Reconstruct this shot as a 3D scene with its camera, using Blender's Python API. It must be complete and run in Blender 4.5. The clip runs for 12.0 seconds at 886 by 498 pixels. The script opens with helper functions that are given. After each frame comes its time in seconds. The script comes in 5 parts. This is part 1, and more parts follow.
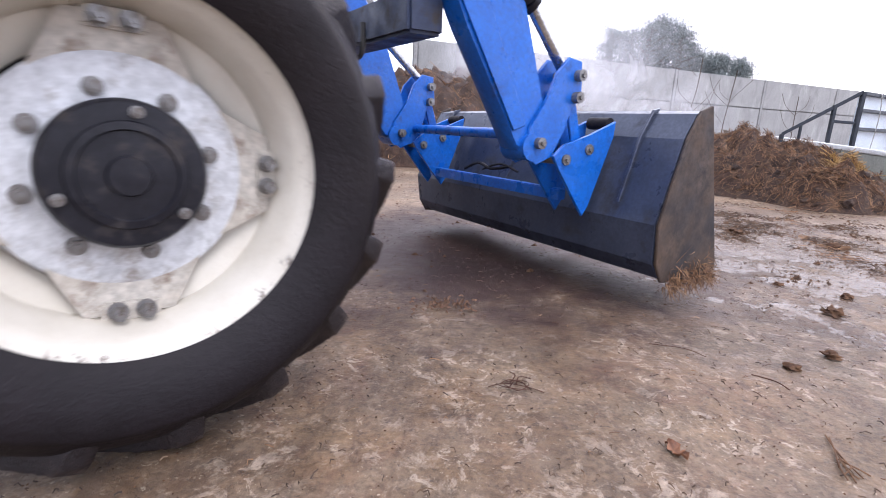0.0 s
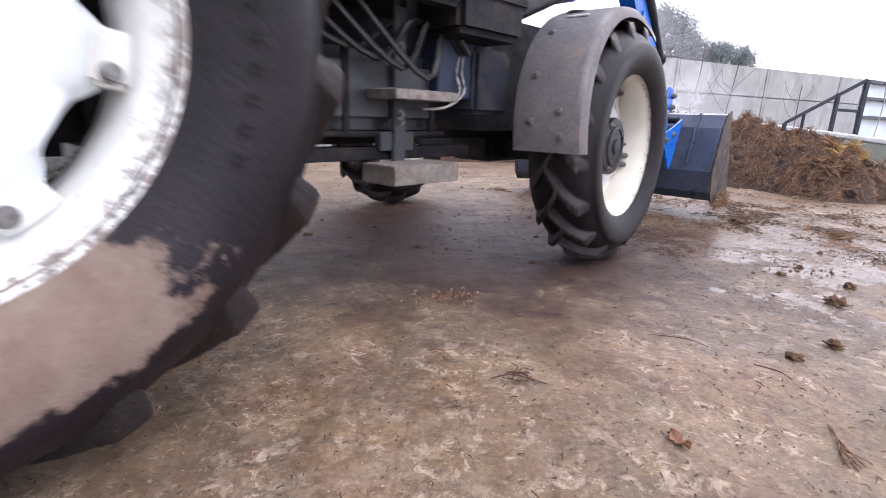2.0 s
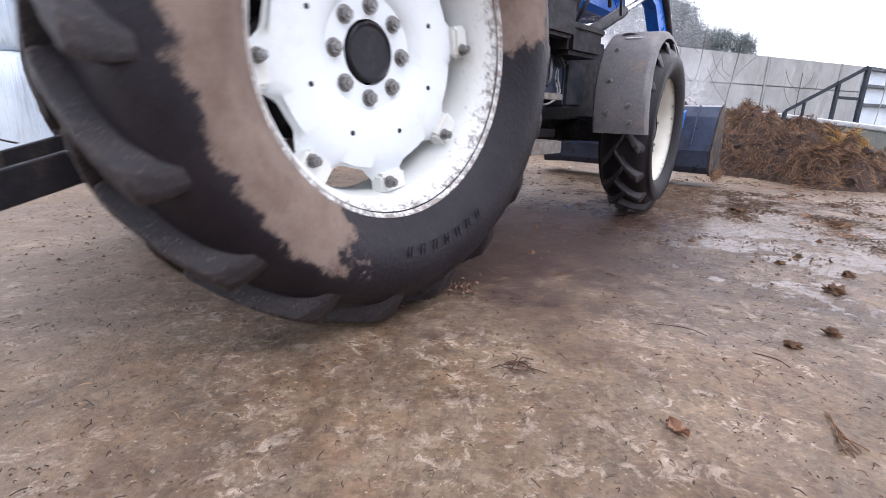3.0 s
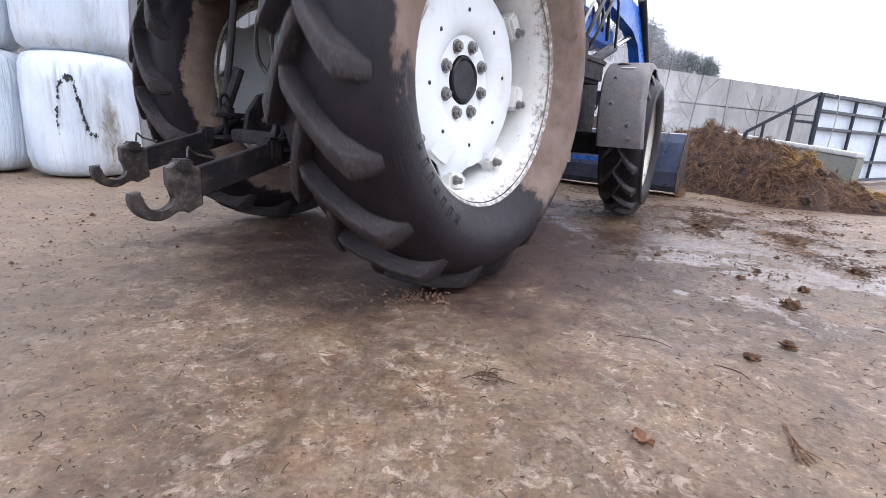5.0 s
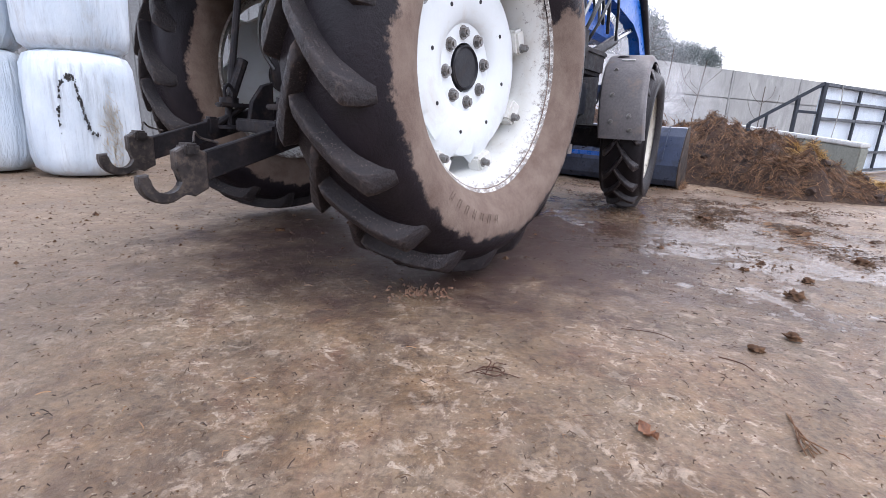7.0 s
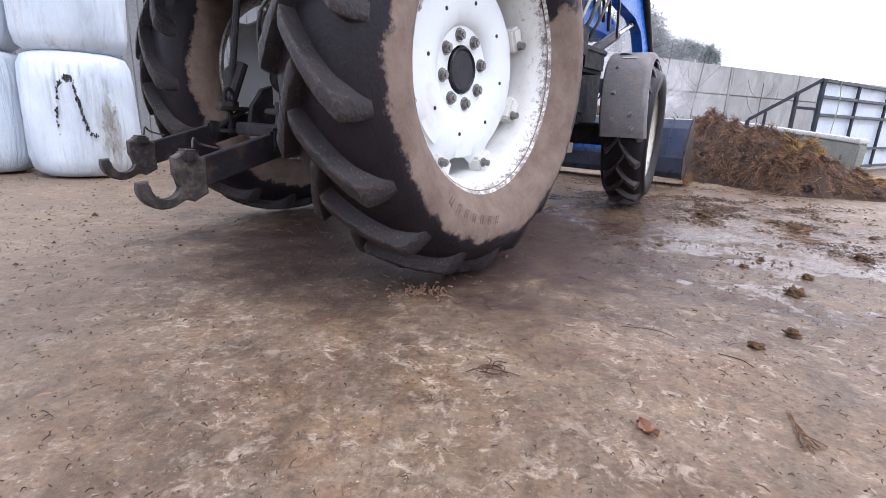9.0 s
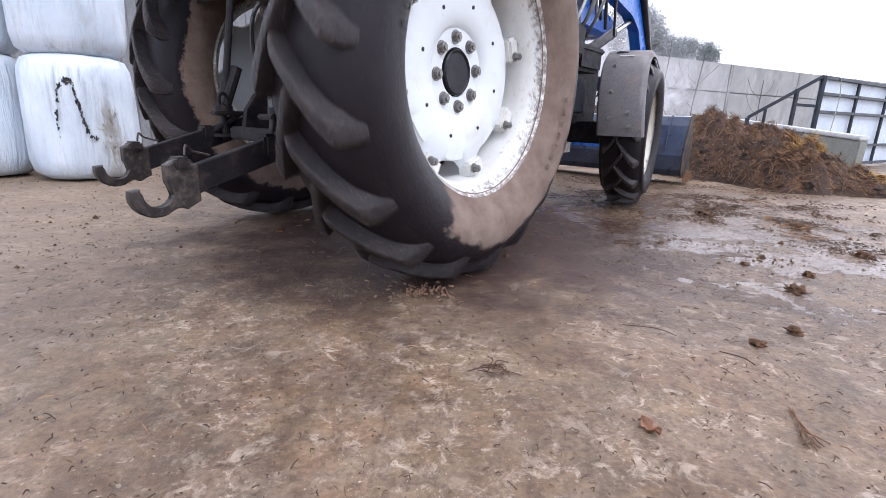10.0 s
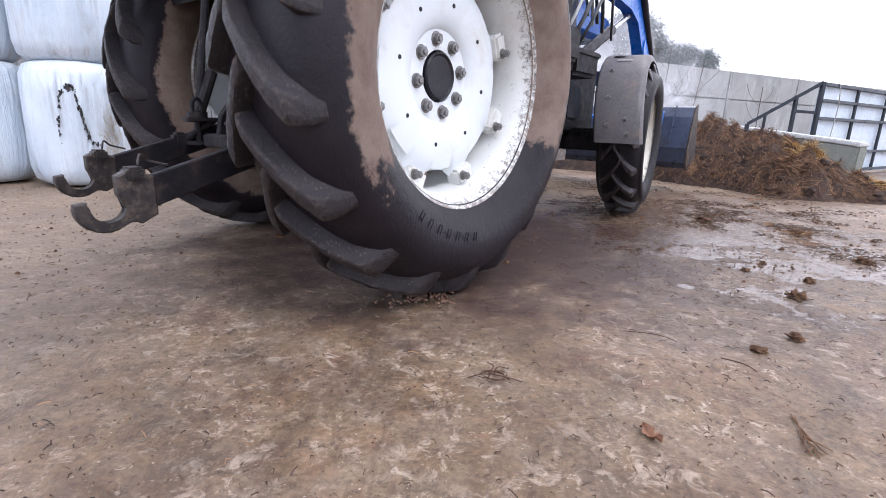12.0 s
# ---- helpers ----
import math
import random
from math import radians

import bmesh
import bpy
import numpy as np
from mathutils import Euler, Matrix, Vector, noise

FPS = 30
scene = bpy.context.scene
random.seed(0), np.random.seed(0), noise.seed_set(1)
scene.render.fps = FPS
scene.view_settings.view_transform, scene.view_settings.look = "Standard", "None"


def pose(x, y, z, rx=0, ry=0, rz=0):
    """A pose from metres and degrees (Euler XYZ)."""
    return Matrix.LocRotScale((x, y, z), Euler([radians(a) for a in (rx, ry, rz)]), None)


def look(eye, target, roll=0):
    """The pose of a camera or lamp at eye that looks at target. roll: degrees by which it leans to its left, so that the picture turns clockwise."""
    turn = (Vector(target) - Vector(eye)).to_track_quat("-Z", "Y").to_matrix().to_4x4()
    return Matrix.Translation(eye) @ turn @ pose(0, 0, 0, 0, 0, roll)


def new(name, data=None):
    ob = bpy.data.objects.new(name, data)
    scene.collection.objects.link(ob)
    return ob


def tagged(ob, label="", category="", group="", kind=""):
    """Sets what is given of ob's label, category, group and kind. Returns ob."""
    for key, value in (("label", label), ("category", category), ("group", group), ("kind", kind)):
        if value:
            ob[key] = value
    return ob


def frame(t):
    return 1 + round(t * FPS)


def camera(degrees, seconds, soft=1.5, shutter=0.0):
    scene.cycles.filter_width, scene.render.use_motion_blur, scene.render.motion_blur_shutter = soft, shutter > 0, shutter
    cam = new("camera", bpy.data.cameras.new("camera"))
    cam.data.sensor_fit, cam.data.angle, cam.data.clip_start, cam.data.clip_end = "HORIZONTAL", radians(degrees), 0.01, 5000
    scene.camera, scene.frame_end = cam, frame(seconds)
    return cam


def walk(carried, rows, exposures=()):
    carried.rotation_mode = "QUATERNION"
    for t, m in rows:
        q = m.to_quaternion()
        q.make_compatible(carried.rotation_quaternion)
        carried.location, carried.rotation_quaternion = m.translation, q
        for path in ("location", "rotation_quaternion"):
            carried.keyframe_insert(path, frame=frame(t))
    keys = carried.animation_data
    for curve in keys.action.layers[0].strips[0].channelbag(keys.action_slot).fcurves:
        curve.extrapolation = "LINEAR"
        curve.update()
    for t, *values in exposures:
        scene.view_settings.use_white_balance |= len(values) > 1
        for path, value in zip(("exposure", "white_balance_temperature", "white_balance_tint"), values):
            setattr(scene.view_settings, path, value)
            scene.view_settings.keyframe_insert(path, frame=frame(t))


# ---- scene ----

# ---------------------------------------------------------------- camera
cam = camera(83.4, 12.0, soft=0.8, shutter=0.4)
EYE = (0.0, 0.0, 0.722)
CAM = [  # seconds, yaw, pitch, roll
    (0.0, 2.834, -13.979, -2.307),
    (0.5, 2.671, -14.764, -2.652),
    (1.0, 2.709, -14.861, -2.591),
    (1.5, 2.425, -14.601, -2.506),
    (2.0, 2.922, -14.849, -1.810),
    (2.5, 3.231, -15.591, -1.926),
    (2.7, 3.234, -16.063, -1.652),
    (4.3, 0.080, -14.734, -2.583),
    (4.5, 0.108, -14.742, -2.957),
    (5.0, -0.075, -14.668, -3.344),
    (5.5, 0.000, -14.890, -2.550),
    (6.0, -0.042, -15.210, -2.542),
    (6.5, -0.057, -15.285, -2.577),
    (7.0, 0.059, -15.224, -2.658),
    (9.0, -0.083, -15.374, -2.315),
    (9.5, -0.210, -15.395, -2.044),
    (10.0, -0.123, -15.391, -1.890),
    (10.5, -0.194, -15.128, -2.014),
    (11.0, -0.190, -15.027, -2.194),
    (11.5, -0.114, -14.860, -1.923),
    (12.0, -0.075, -14.701, -1.895),
]
walk(cam, [(t, pose(*EYE, 90 + p, r, w)) for t, w, p, r in CAM],
     exposures=((0.0, 0.78, 6060, 18), (0.5, 0.66, 6080, 17), (1.0, 0.90, 6120, 18), (1.5, 0.93, 6120, 18), (2.0, 0.98, 6120, 17), (2.5, 0.74, 6060, 15), (4.3, 0.72, 6010, 14), (12.0, 0.72, 5980, 15)))

# ---------------------------------------------------------------- light
world = bpy.data.worlds.new("overcast")
scene.world = world
world.use_nodes = True
wn, wl = world.node_tree.nodes, world.node_tree.links
wn.clear()
sky = wn.new("ShaderNodeTexSky")
sky.sky_type, sky.sun_disc = "NISHITA", False
sky.sun_elevation, sky.sun_rotation = radians(48), radians(35)
sky.air_density, sky.dust_density, sky.ozone_density = 1.0, 4.0, 1.0
bg_sky, bg_cloud, add_sh, wout = (wn.new("ShaderNodeBackground"), wn.new("ShaderNodeBackground"),
                                  wn.new("ShaderNodeAddShader"), wn.new("ShaderNodeOutputWorld"))
wl.new(sky.outputs[0], bg_sky.inputs[0])
bg_sky.inputs[1].default_value = 0.05
bg_cloud.inputs[0].default_value = (0.935, 0.95, 1.02, 1)
bg_cloud.inputs[1].default_value = 1.15
wl.new(bg_sky.outputs[0], add_sh.inputs[0])
wl.new(bg_cloud.outputs[0], add_sh.inputs[1])
wl.new(add_sh.outputs[0], wout.inputs[0])
sun_data = bpy.data.lights.new("sun", "SUN")
sun_data.energy, sun_data.angle, sun_data.color = 1.0, radians(25), (1.0, 0.96, 0.9)
sun = new("sun", sun_data)
sun.matrix_world = look((4, -3, 9), (0, 2, 0))


# ---------------------------------------------------------------- materials
class Mat:
    """A node material under construction."""

    def __init__(self, name):
        self.m = bpy.data.materials.new(name)
        self.m.use_nodes = True
        self.nt = self.m.node_tree
        self.b = self.nt.nodes["Principled BSDF"]
        self.coord = self.nt.nodes.new("ShaderNodeTexCoord")

    def link(self, a, b):
        self.nt.links.new(a, b)

    def noise(self, scale, detail=5.0, rough=0.6, stretch=(1, 1, 1), dist=0.0, out="Fac", space="Object"):
        mp = self.nt.nodes.new("ShaderNodeMapping")
        mp.inputs["Scale"].default_value = stretch
        self.link(self.coord.outputs[space], mp.inputs[0])
        n = self.nt.nodes.new("ShaderNodeTexNoise")
        n.inputs["Scale"].default_value, n.inputs["Detail"].default_value = scale, detail
        n.inputs["Roughness"].default_value, n.inputs["Distortion"].default_value = rough, dist
        self.link(mp.outputs[0], n.inputs["Vector"])
        return n.outputs[out]

    def ramp(self, fac, stops):
        r = self.nt.nodes.new("ShaderNodeValToRGB")
        e = r.color_ramp.elements
        while len(e) < len(stops):
            e.new(0.5)
        for el, (p, col) in zip(e, stops):
            el.position = p
            el.color = (*col, 1) if isinstance(col, tuple) else (col, col, col, 1)
        self.link(fac, r.inputs[0])
        return r.outputs[0]

    def mix(self, fac, a, b, blend="MIX"):
        x = self.nt.nodes.new("ShaderNodeMix")
        x.data_type, x.blend_type = "RGBA", blend
        for sock, v in ((x.inputs[0], fac), (x.inputs[6], a), (x.inputs[7], b)):
            if isinstance(v, tuple):
                sock.default_value = (*v, 1)
            elif isinstance(v, (int, float)):
                sock.default_value = v
            else:
                self.link(v, sock)
        return x.outputs[2]

    def math(self, op, a, b=0.0, c=0.0):
        x = self.nt.nodes.new("ShaderNodeMath")
        x.operation = op
        for sock, v in zip(x.inputs, (a, b, c)):
            if isinstance(v, (int, float)):
                sock.default_value = v
            else:
                self.link(v, sock)
        return x.outputs[0]

    def xyz(self, space="Object"):
        s = self.nt.nodes.new("ShaderNodeSeparateXYZ")
        self.link(self.coord.outputs[space], s.inputs[0])
        return s.outputs

    def color(self, c):
        if isinstance(c, tuple):
            self.b.inputs["Base Color"].default_value = (*c, 1)
        else:
            self.link(c, self.b.inputs["Base Color"])

    def rough(self, r):
        if isinstance(r, (int, float)):
            self.b.inputs["Roughness"].default_value = r
        else:
            self.link(r, self.b.inputs["Roughness"])

    def bump(self, height, strength=0.3, distance=0.01):
        bp = self.nt.nodes.new("ShaderNodeBump")
        bp.inputs["Strength"].default_value, bp.inputs["Distance"].default_value = strength, distance
        self.link(height, bp.inputs["Height"])
        self.link(bp.outputs[0], self.b.inputs["Normal"])


def simple(name, c1, c2, scale=6.0, rough=0.6, metal=0.0, bump=0.2, dirt=None, dirt_amount=0.5, fine=60.0, bdist=0.004, stretch=(1, 1, 1), spec=0.5):
    """Two tones at a large and a small scale, with dirt in patches and a fine relief."""
    k = Mat(name)
    big = k.ramp(k.noise(scale, 6, 0.65, stretch), [(0.35, c1), (0.65, c2)])
    grain = k.ramp(k.noise(fine, 3, 0.6, stretch), [(0.3, 0.75), (0.7, 1.15)])
    col = k.mix(1.0, big, grain, "MULTIPLY")
    r = k.ramp(k.noise(scale * 2.3, 4), [(0.3, max(rough - 0.15, 0.05)), (0.7, min(rough + 0.15, 1.0))])
    if dirt:
        f = k.ramp(k.noise(scale * 1.6, 8, 0.7), [(0.62 - 0.3 * dirt_amount, 0.0), (0.78 - 0.3 * dirt_amount, 1.0)])
        col = k.mix(f, col, dirt)
        r = k.mix(f, r, (0.85, 0.85, 0.85))
    k.color(col)
    k.rough(r)
    k.b.inputs["Metallic"].default_value = metal
    k.b.inputs["Specular IOR Level"].default_value = spec
    k.bump(k.noise(fine, 5, 0.7), bump, bdist)
    return k.m


def make_ground():
    k = Mat("yard_concrete")
    x, y, z = k.xyz()
    big = k.noise(0.8, 6, 0.6, dist=0.4)
    mid = k.noise(4.5, 8, 0.7, dist=0.3)
    small = k.noise(17, 8, 0.72)
    fine = k.noise(60, 6, 0.7)
    mud = k.ramp(big, [(0.34, (0.122, 0.070, 0.040)), (0.5, (0.180, 0.116, 0.066)), (0.66, (0.228, 0.162, 0.096))])
    mud = k.mix(k.ramp(mid, [(0.42, 0.0), (0.62, 0.85)]), mud, (0.20, 0.15, 0.105))
    mud = k.mix(k.ramp(small, [(0.34, 0.55), (0.52, 0.0)]), mud, (0.066, 0.042, 0.029))
    # bare worn concrete showing through in flakes
    flake = k.math("MULTIPLY", k.ramp(k.noise(14, 10, 0.78, dist=0.6), [(0.535, 0.0), (0.57, 1.0)]), k.ramp(k.noise(1.3, 5, 0.65), [(0.42, 0.0), (0.55, 1.0)]))
    mud = k.mix(k.math("MULTIPLY", flake, 0.78), mud, (0.42, 0.335, 0.255))
    rust = k.ramp(k.noise(2.3, 8, 0.75, dist=1.2), [(0.52, 0.0), (0.68, 0.7)])
    mud = k.mix(rust, mud, (0.115, 0.058, 0.038))
    grit = k.ramp(fine, [(0.30, 0.62), (0.5, 1.0), (0.70, 1.35)])
    mud = k.mix(1.0, mud, grit, "MULTIPLY")
    chip = k.math("MULTIPLY", k.ramp(k.noise(21, 10, 0.8, dist=0.7), [(0.555, 0.0), (0.575, 0.95)]), k.ramp(k.noise(2.0, 6, 0.7), [(0.46, 0.1), (0.58, 1.0)]))
    mud = k.mix(chip, mud, (0.40, 0.325, 0.25))
    stain = k.ramp(k.noise(5.5, 9, 0.72, (1.6, 0.7, 1), dist=1.4), [(0.54, 0.0), (0.66, 0.6)])
    mud = k.mix(stain, mud, (0.085, 0.052, 0.036))
    fleck = k.ramp(k.noise(80, 3, 0.6), [(0.66, 0.0), (0.70, 0.9)])
    mud = k.mix(fleck, mud, (0.42, 0.35, 0.26))
    speck = k.ramp(k.noise(38, 7, 0.75), [(0.36, 0.75), (0.42, 0.0)])
    mud = k.mix(speck, mud, (0.045, 0.03, 0.024))
    patch = k.ramp(k.noise(2.1, 9, 0.78, dist=0.8), [(0.40, 0.66), (0.60, 1.25)])
    mud = k.mix(1.0, mud, patch, "MULTIPLY")
    # drier, paler concrete towards the bales
    west = k.math("ADD", k.math("MULTIPLY", k.math("ADD", x, 0.3), -0.45), k.math("MULTIPLY", k.math("SUBTRACT", k.noise(1.4, 8, 0.7, dist=0.6), 0.5), 1.6))
    mud = k.mix(k.ramp(west, [(0.0, 0.0), (0.8, 0.42)]), mud, (0.27, 0.205, 0.145))
    # the wet stretch between the heap and the wheels
    dx = k.math("MULTIPLY", k.math("SUBTRACT", x, 1.95), 0.6)
    dy = k.math("MULTIPLY", k.math("SUBTRACT", y, 3.7), 0.4)
    d = k.math("SQRT", k.math("ADD", k.math("MULTIPLY", dx, dx), k.math("MULTIPLY", dy, dy)))
    wet = k.math("ADD", k.math("SUBTRACT", 1.0, d), k.math("MULTIPLY", k.math("SUBTRACT", k.noise(2.2, 9, 0.76), 0.5), 3.4))
    wet = k.ramp(wet, [(0.22, 0.0), (0.52, 0.95)])
    damp = k.ramp(k.noise(0.6, 7, 0.68, dist=0.5), [(0.46, 0.0), (0.62, 0.55)])
    # trodden wet mud round the wheels, darkened further to paint in the tractor's shade
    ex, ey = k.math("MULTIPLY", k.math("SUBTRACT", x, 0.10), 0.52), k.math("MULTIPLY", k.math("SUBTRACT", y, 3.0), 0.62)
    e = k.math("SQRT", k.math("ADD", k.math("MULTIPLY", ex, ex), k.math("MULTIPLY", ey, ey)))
    trod_shade = k.math("ADD", k.math("SUBTRACT", 1.0, e), k.math("MULTIPLY", k.math("SUBTRACT", k.noise(3.1, 9, 0.76), 0.5), 1.9))
    mud = k.mix(k.ramp(trod_shade, [(0.0, 0.05), (0.5, 0.92)]), mud, (0.038, 0.020, 0.019))
    wetness = k.math("MAXIMUM", wet, damp)
    col = k.mix(k.math("MULTIPLY", wetness, 0.62), mud, (0.066, 0.041, 0.030))
    k.color(col)
    dry = k.ramp(mid, [(0.3, 0.40), (0.7, 0.66)])
    k.rough(k.mix(wetness, dry, k.ramp(small, [(0.35, 0.08), (0.65, 0.34)])))
    k.link(k.mix(wetness, (0.30, 0.30, 0.30), (0.26, 0.26, 0.26)), k.b.inputs["Specular IOR Level"])
    h = k.math("ADD", k.math("MULTIPLY", small, 0.7), k.math("MULTIPLY", fine, 0.35))
    k.bump(k.math("MULTIPLY", h, k.math("SUBTRACT", 1.12, wetness)), 0.7, 0.016)
    return k.m


def make_tyre(dry_sector, base=(0.022, 0.02, 0.02)):
    """Black rubber; one sector of the wall carries dried pale mud, the tread stays wet."""
    k = Mat("tyre_rubber")
    x, y, z = k.xyz()
    r = k.math("SQRT", k.math("ADD", k.math("MULTIPLY", x, x), k.math("MULTIPLY", z, z)))
    n = k.noise(7, 8, 0.7)
    f = k.noise(60, 5, 0.7)
    rub = k.ramp(n, [(0.3, base), (0.7, tuple(2.1 * v for v in base))])
    rub = k.mix(k.ramp(k.noise(2.5, 6), [(0.5, 0.0), (0.75, 0.16)]), rub, (0.05, 0.038, 0.034))
    rr = 0.5
    if dry_sector:
        mid, half, r0 = dry_sector
        ang_ = k.math("ARCTAN2", x, z)
        da = k.math("ABSOLUTE", k.math("WRAP", k.math("SUBTRACT", ang_, mid), math.pi, -math.pi))
        wob = k.math("MULTIPLY", k.math("SUBTRACT", k.noise(6, 8, 0.72), 0.5), 0.9)
        s1 = k.ramp(k.math("ADD", k.math("SUBTRACT", half, da), wob), [(0.0, 0.0), (0.07, 1.0)])
        s2 = k.ramp(k.math("ADD", k.math("SUBTRACT", r0, r), k.math("MULTIPLY", wob, 0.24)), [(0.0, 0.0), (0.02, 1.0)])
        m = k.math("MULTIPLY", s1, s2)
        pale = k.ramp(k.noise(9, 7, 0.65), [(0.3, (0.135, 0.093, 0.074)), (0.7, (0.225, 0.172, 0.140))])
        rub = k.mix(k.math("MULTIPLY", m, 0.95), rub, pale)
        rr = k.mix(m, (0.4, 0.4, 0.4), (0.9, 0.9, 0.9))
    k.color(rub)
    k.rough(rr)
    k.b.inputs["Specular IOR Level"].default_value = 0.20
    k.bump(k.math("ADD", k.math("MULTIPLY", n, 0.8), k.math("MULTIPLY", f, 0.8)), 0.5, 0.008)
    return k.m


def make_lug():
    """Wet black tread rubber, scuffed to a pale grey-brown along the worn edges of the bars."""
    k = Mat("tread_rubber")
    n, f = k.noise(9, 8, 0.7), k.noise(55, 6, 0.75)
    c = k.ramp(n, [(0.3, (0.0085, 0.0064, 0.0085)), (0.7, (0.019, 0.0145, 0.0165))])
    g = k.nt.nodes.new("ShaderNodeNewGeometry")
    edge = k.math("ADD", g.outputs["Pointiness"], k.math("MULTIPLY", k.math("SUBTRACT", f, 0.5), 0.22))
    c = k.mix(k.ramp(edge, [(0.535, 0.0), (0.60, 0.8)]), c, (0.11, 0.082, 0.07))
    c = k.mix(k.ramp(k.noise(6, 9, 0.75, dist=0.5), [(0.52, 0.0), (0.70, 0.6)]), c, (0.055, 0.041, 0.038))
    grit = k.math("MULTIPLY", k.ramp(k.noise(130, 3, 0.6), [(0.60, 0.0), (0.66, 0.8)]), k.ramp(k.noise(7, 6, 0.7), [(0.45, 0.0), (0.6, 1.0)]))
    c = k.mix(grit, c, (0.15, 0.115, 0.10))
    k.color(c)
    k.rough(k.ramp(n, [(0.3, 0.26), (0.7, 0.60)]))
    k.b.inputs["Specular IOR Level"].default_value = 0.42
    k.bump(k.math("ADD", k.math("MULTIPLY", n, 0.7), f), 0.75, 0.010)
    return k.m


def make_wall(name, c1, c2, streaks=0.5, scale=1.2):
    k = Mat(name)
    a = k.ramp(k.noise(scale, 8, 0.7, dist=0.4), [(0.3, c1), (0.7, c2)])
    drip = k.math("MULTIPLY", k.ramp(k.noise(2.6, 8, 0.7, (1.5, 1.5, 0.3), dist=0.5), [(0.52, 0.0), (0.68, streaks)]), k.ramp(k.noise(0.6, 3), [(0.4, 0.2), (0.6, 1.0)]))
    a = k.mix(drip, a, (0.52, 0.52, 0.50))
    dark = k.ramp(k.noise(1.7, 8, 0.72, (1.2, 1.2, 0.5), dist=0.6), [(0.48, 0.0), (0.72, 0.6)])
    a = k.mix(dark, a, tuple(0.5 * v for v in c1))
    k.color(k.mix(1.0, a, k.ramp(k.noise(35, 6, 0.7), [(0.3, 0.78), (0.7, 1.18)]), "MULTIPLY"))
    k.rough(0.85)
    k.bump(k.noise(30, 6, 0.7), 0.4, 0.01)
    return k.m


def make_wrap():
    k = Mat("bale_wrap")
    wr = k.noise(3.5, 7, 0.6, (1, 1, 0.28), dist=0.8)
    n = k.noise(2.0, 6, 0.6)
    c = k.ramp(n, [(0.3, (0.50, 0.575, 0.66)), (0.7, (0.70, 0.755, 0.81))])
    streak = k.math("MULTIPLY", k.ramp(k.noise(11, 9, 0.72, (1, 1, 0.07), dist=0.25), [(0.50, 0.0), (0.66, 0.8)]), k.ramp(k.noise(2.4, 5), [(0.42, 0.1), (0.6, 1.0)]))
    c = k.mix(streak, c, (0.27, 0.30, 0.34))
    c = k.mix(k.ramp(k.noise(5, 8, 0.75, (1, 1, 0.35), dist=0.5), [(0.54, 0.0), (0.74, 0.6)]), c, (0.36, 0.35, 0.33))
    x, y, z = k.xyz()
    low = k.math("ADD", k.math("SUBTRACT", 0.12, z), k.math("MULTIPLY", k.math("SUBTRACT", k.noise(4, 7, 0.7), 0.5), 0.5))
    c = k.mix(k.ramp(low, [(0.0, 0.0), (0.25, 0.7)]), c, (0.30, 0.24, 0.19))
    k.color(c)
    k.rough(0.36)
    k.bump(k.math("ADD", wr, k.math("MULTIPLY", k.noise(16, 5, 0.6, (1, 1, 0.10), dist=0.3), 0.55)), 0.7, 0.05)
    return k.m


def make_straw(name, cols):
    k = Mat(name)
    g = k.nt.nodes.new("ShaderNodeNewGeometry")
    k.color(k.ramp(g.outputs["Random Per Island"], [(i / (len(cols) - 1), c) for i, c in enumerate(cols)]))
    k.rough(0.75)
    return k.m


def make_rim(name, c1, c2, rust_amt):
    """White wheel paint, chipped to rust and smeared with mud towards the flange."""
    k = Mat(name)
    x, y, z = k.xyz()
    r = k.math("SQRT", k.math("ADD", k.math("MULTIPLY", x, x), k.math("MULTIPLY", z, z)))
    c = k.ramp(k.noise(3, 6), [(0.3, c1), (0.7, c2)])
    smear = k.ramp(k.noise(5, 8, 0.7, dist=0.6), [(0.52, 0.0), (0.75, 0.55)])
    c = k.mix(smear, c, (0.50, 0.44, 0.36))
    edge = k.math("SUBTRACT", k.math("ADD", r, k.math("MULTIPLY", k.math("SUBTRACT", k.noise(34, 10, 0.82), 0.5), 0.30)), rust_amt)
    c = k.mix(k.ramp(edge, [(0.0, 0.0), (0.03, 0.85)]), c, k.ramp(k.noise(40, 5), [(0.4, (0.045, 0.028, 0.024)), (0.7, (0.24, 0.17, 0.13))]))
    fleck = k.ramp(k.noise(34, 6, 0.75), [(0.70, 0.0), (0.74, 0.8)])
    c = k.mix(fleck, c, (0.16, 0.11, 0.085))
    k.color(c)
    k.rough(k.ramp(k.noise(8, 5), [(0.3, 0.35), (0.7, 0.65)]))
    k.bump(k.noise(35, 6, 0.7), 0.25, 0.005)
    return k.m


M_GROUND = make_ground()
M_TYRE_R = make_tyre((0.38, 2.12, 0.712), (0.0075, 0.0057, 0.0075))
M_TYRE_F = make_tyre(None, (0.0062, 0.0048, 0.0058))
M_LUG = make_lug()
M_RIM_R = make_rim("white_rim_paint", (0.72, 0.73, 0.71), (0.60, 0.595, 0.56), 0.482)
M_DISC_R = make_rim("white_disc_paint", (0.70, 0.735, 0.75), (0.62, 0.65, 0.66), 0.60)
M_RIM_F = make_rim("cream_rim_paint", (0.68, 0.65, 0.57), (0.50, 0.46, 0.38), 0.362)
M_DISC_F = simple("grey_white_disc", (0.60, 0.62, 0.64), (0.53, 0.54, 0.55), 4, 0.45, dirt=(0.20, 0.16, 0.12), dirt_amount=0.25)
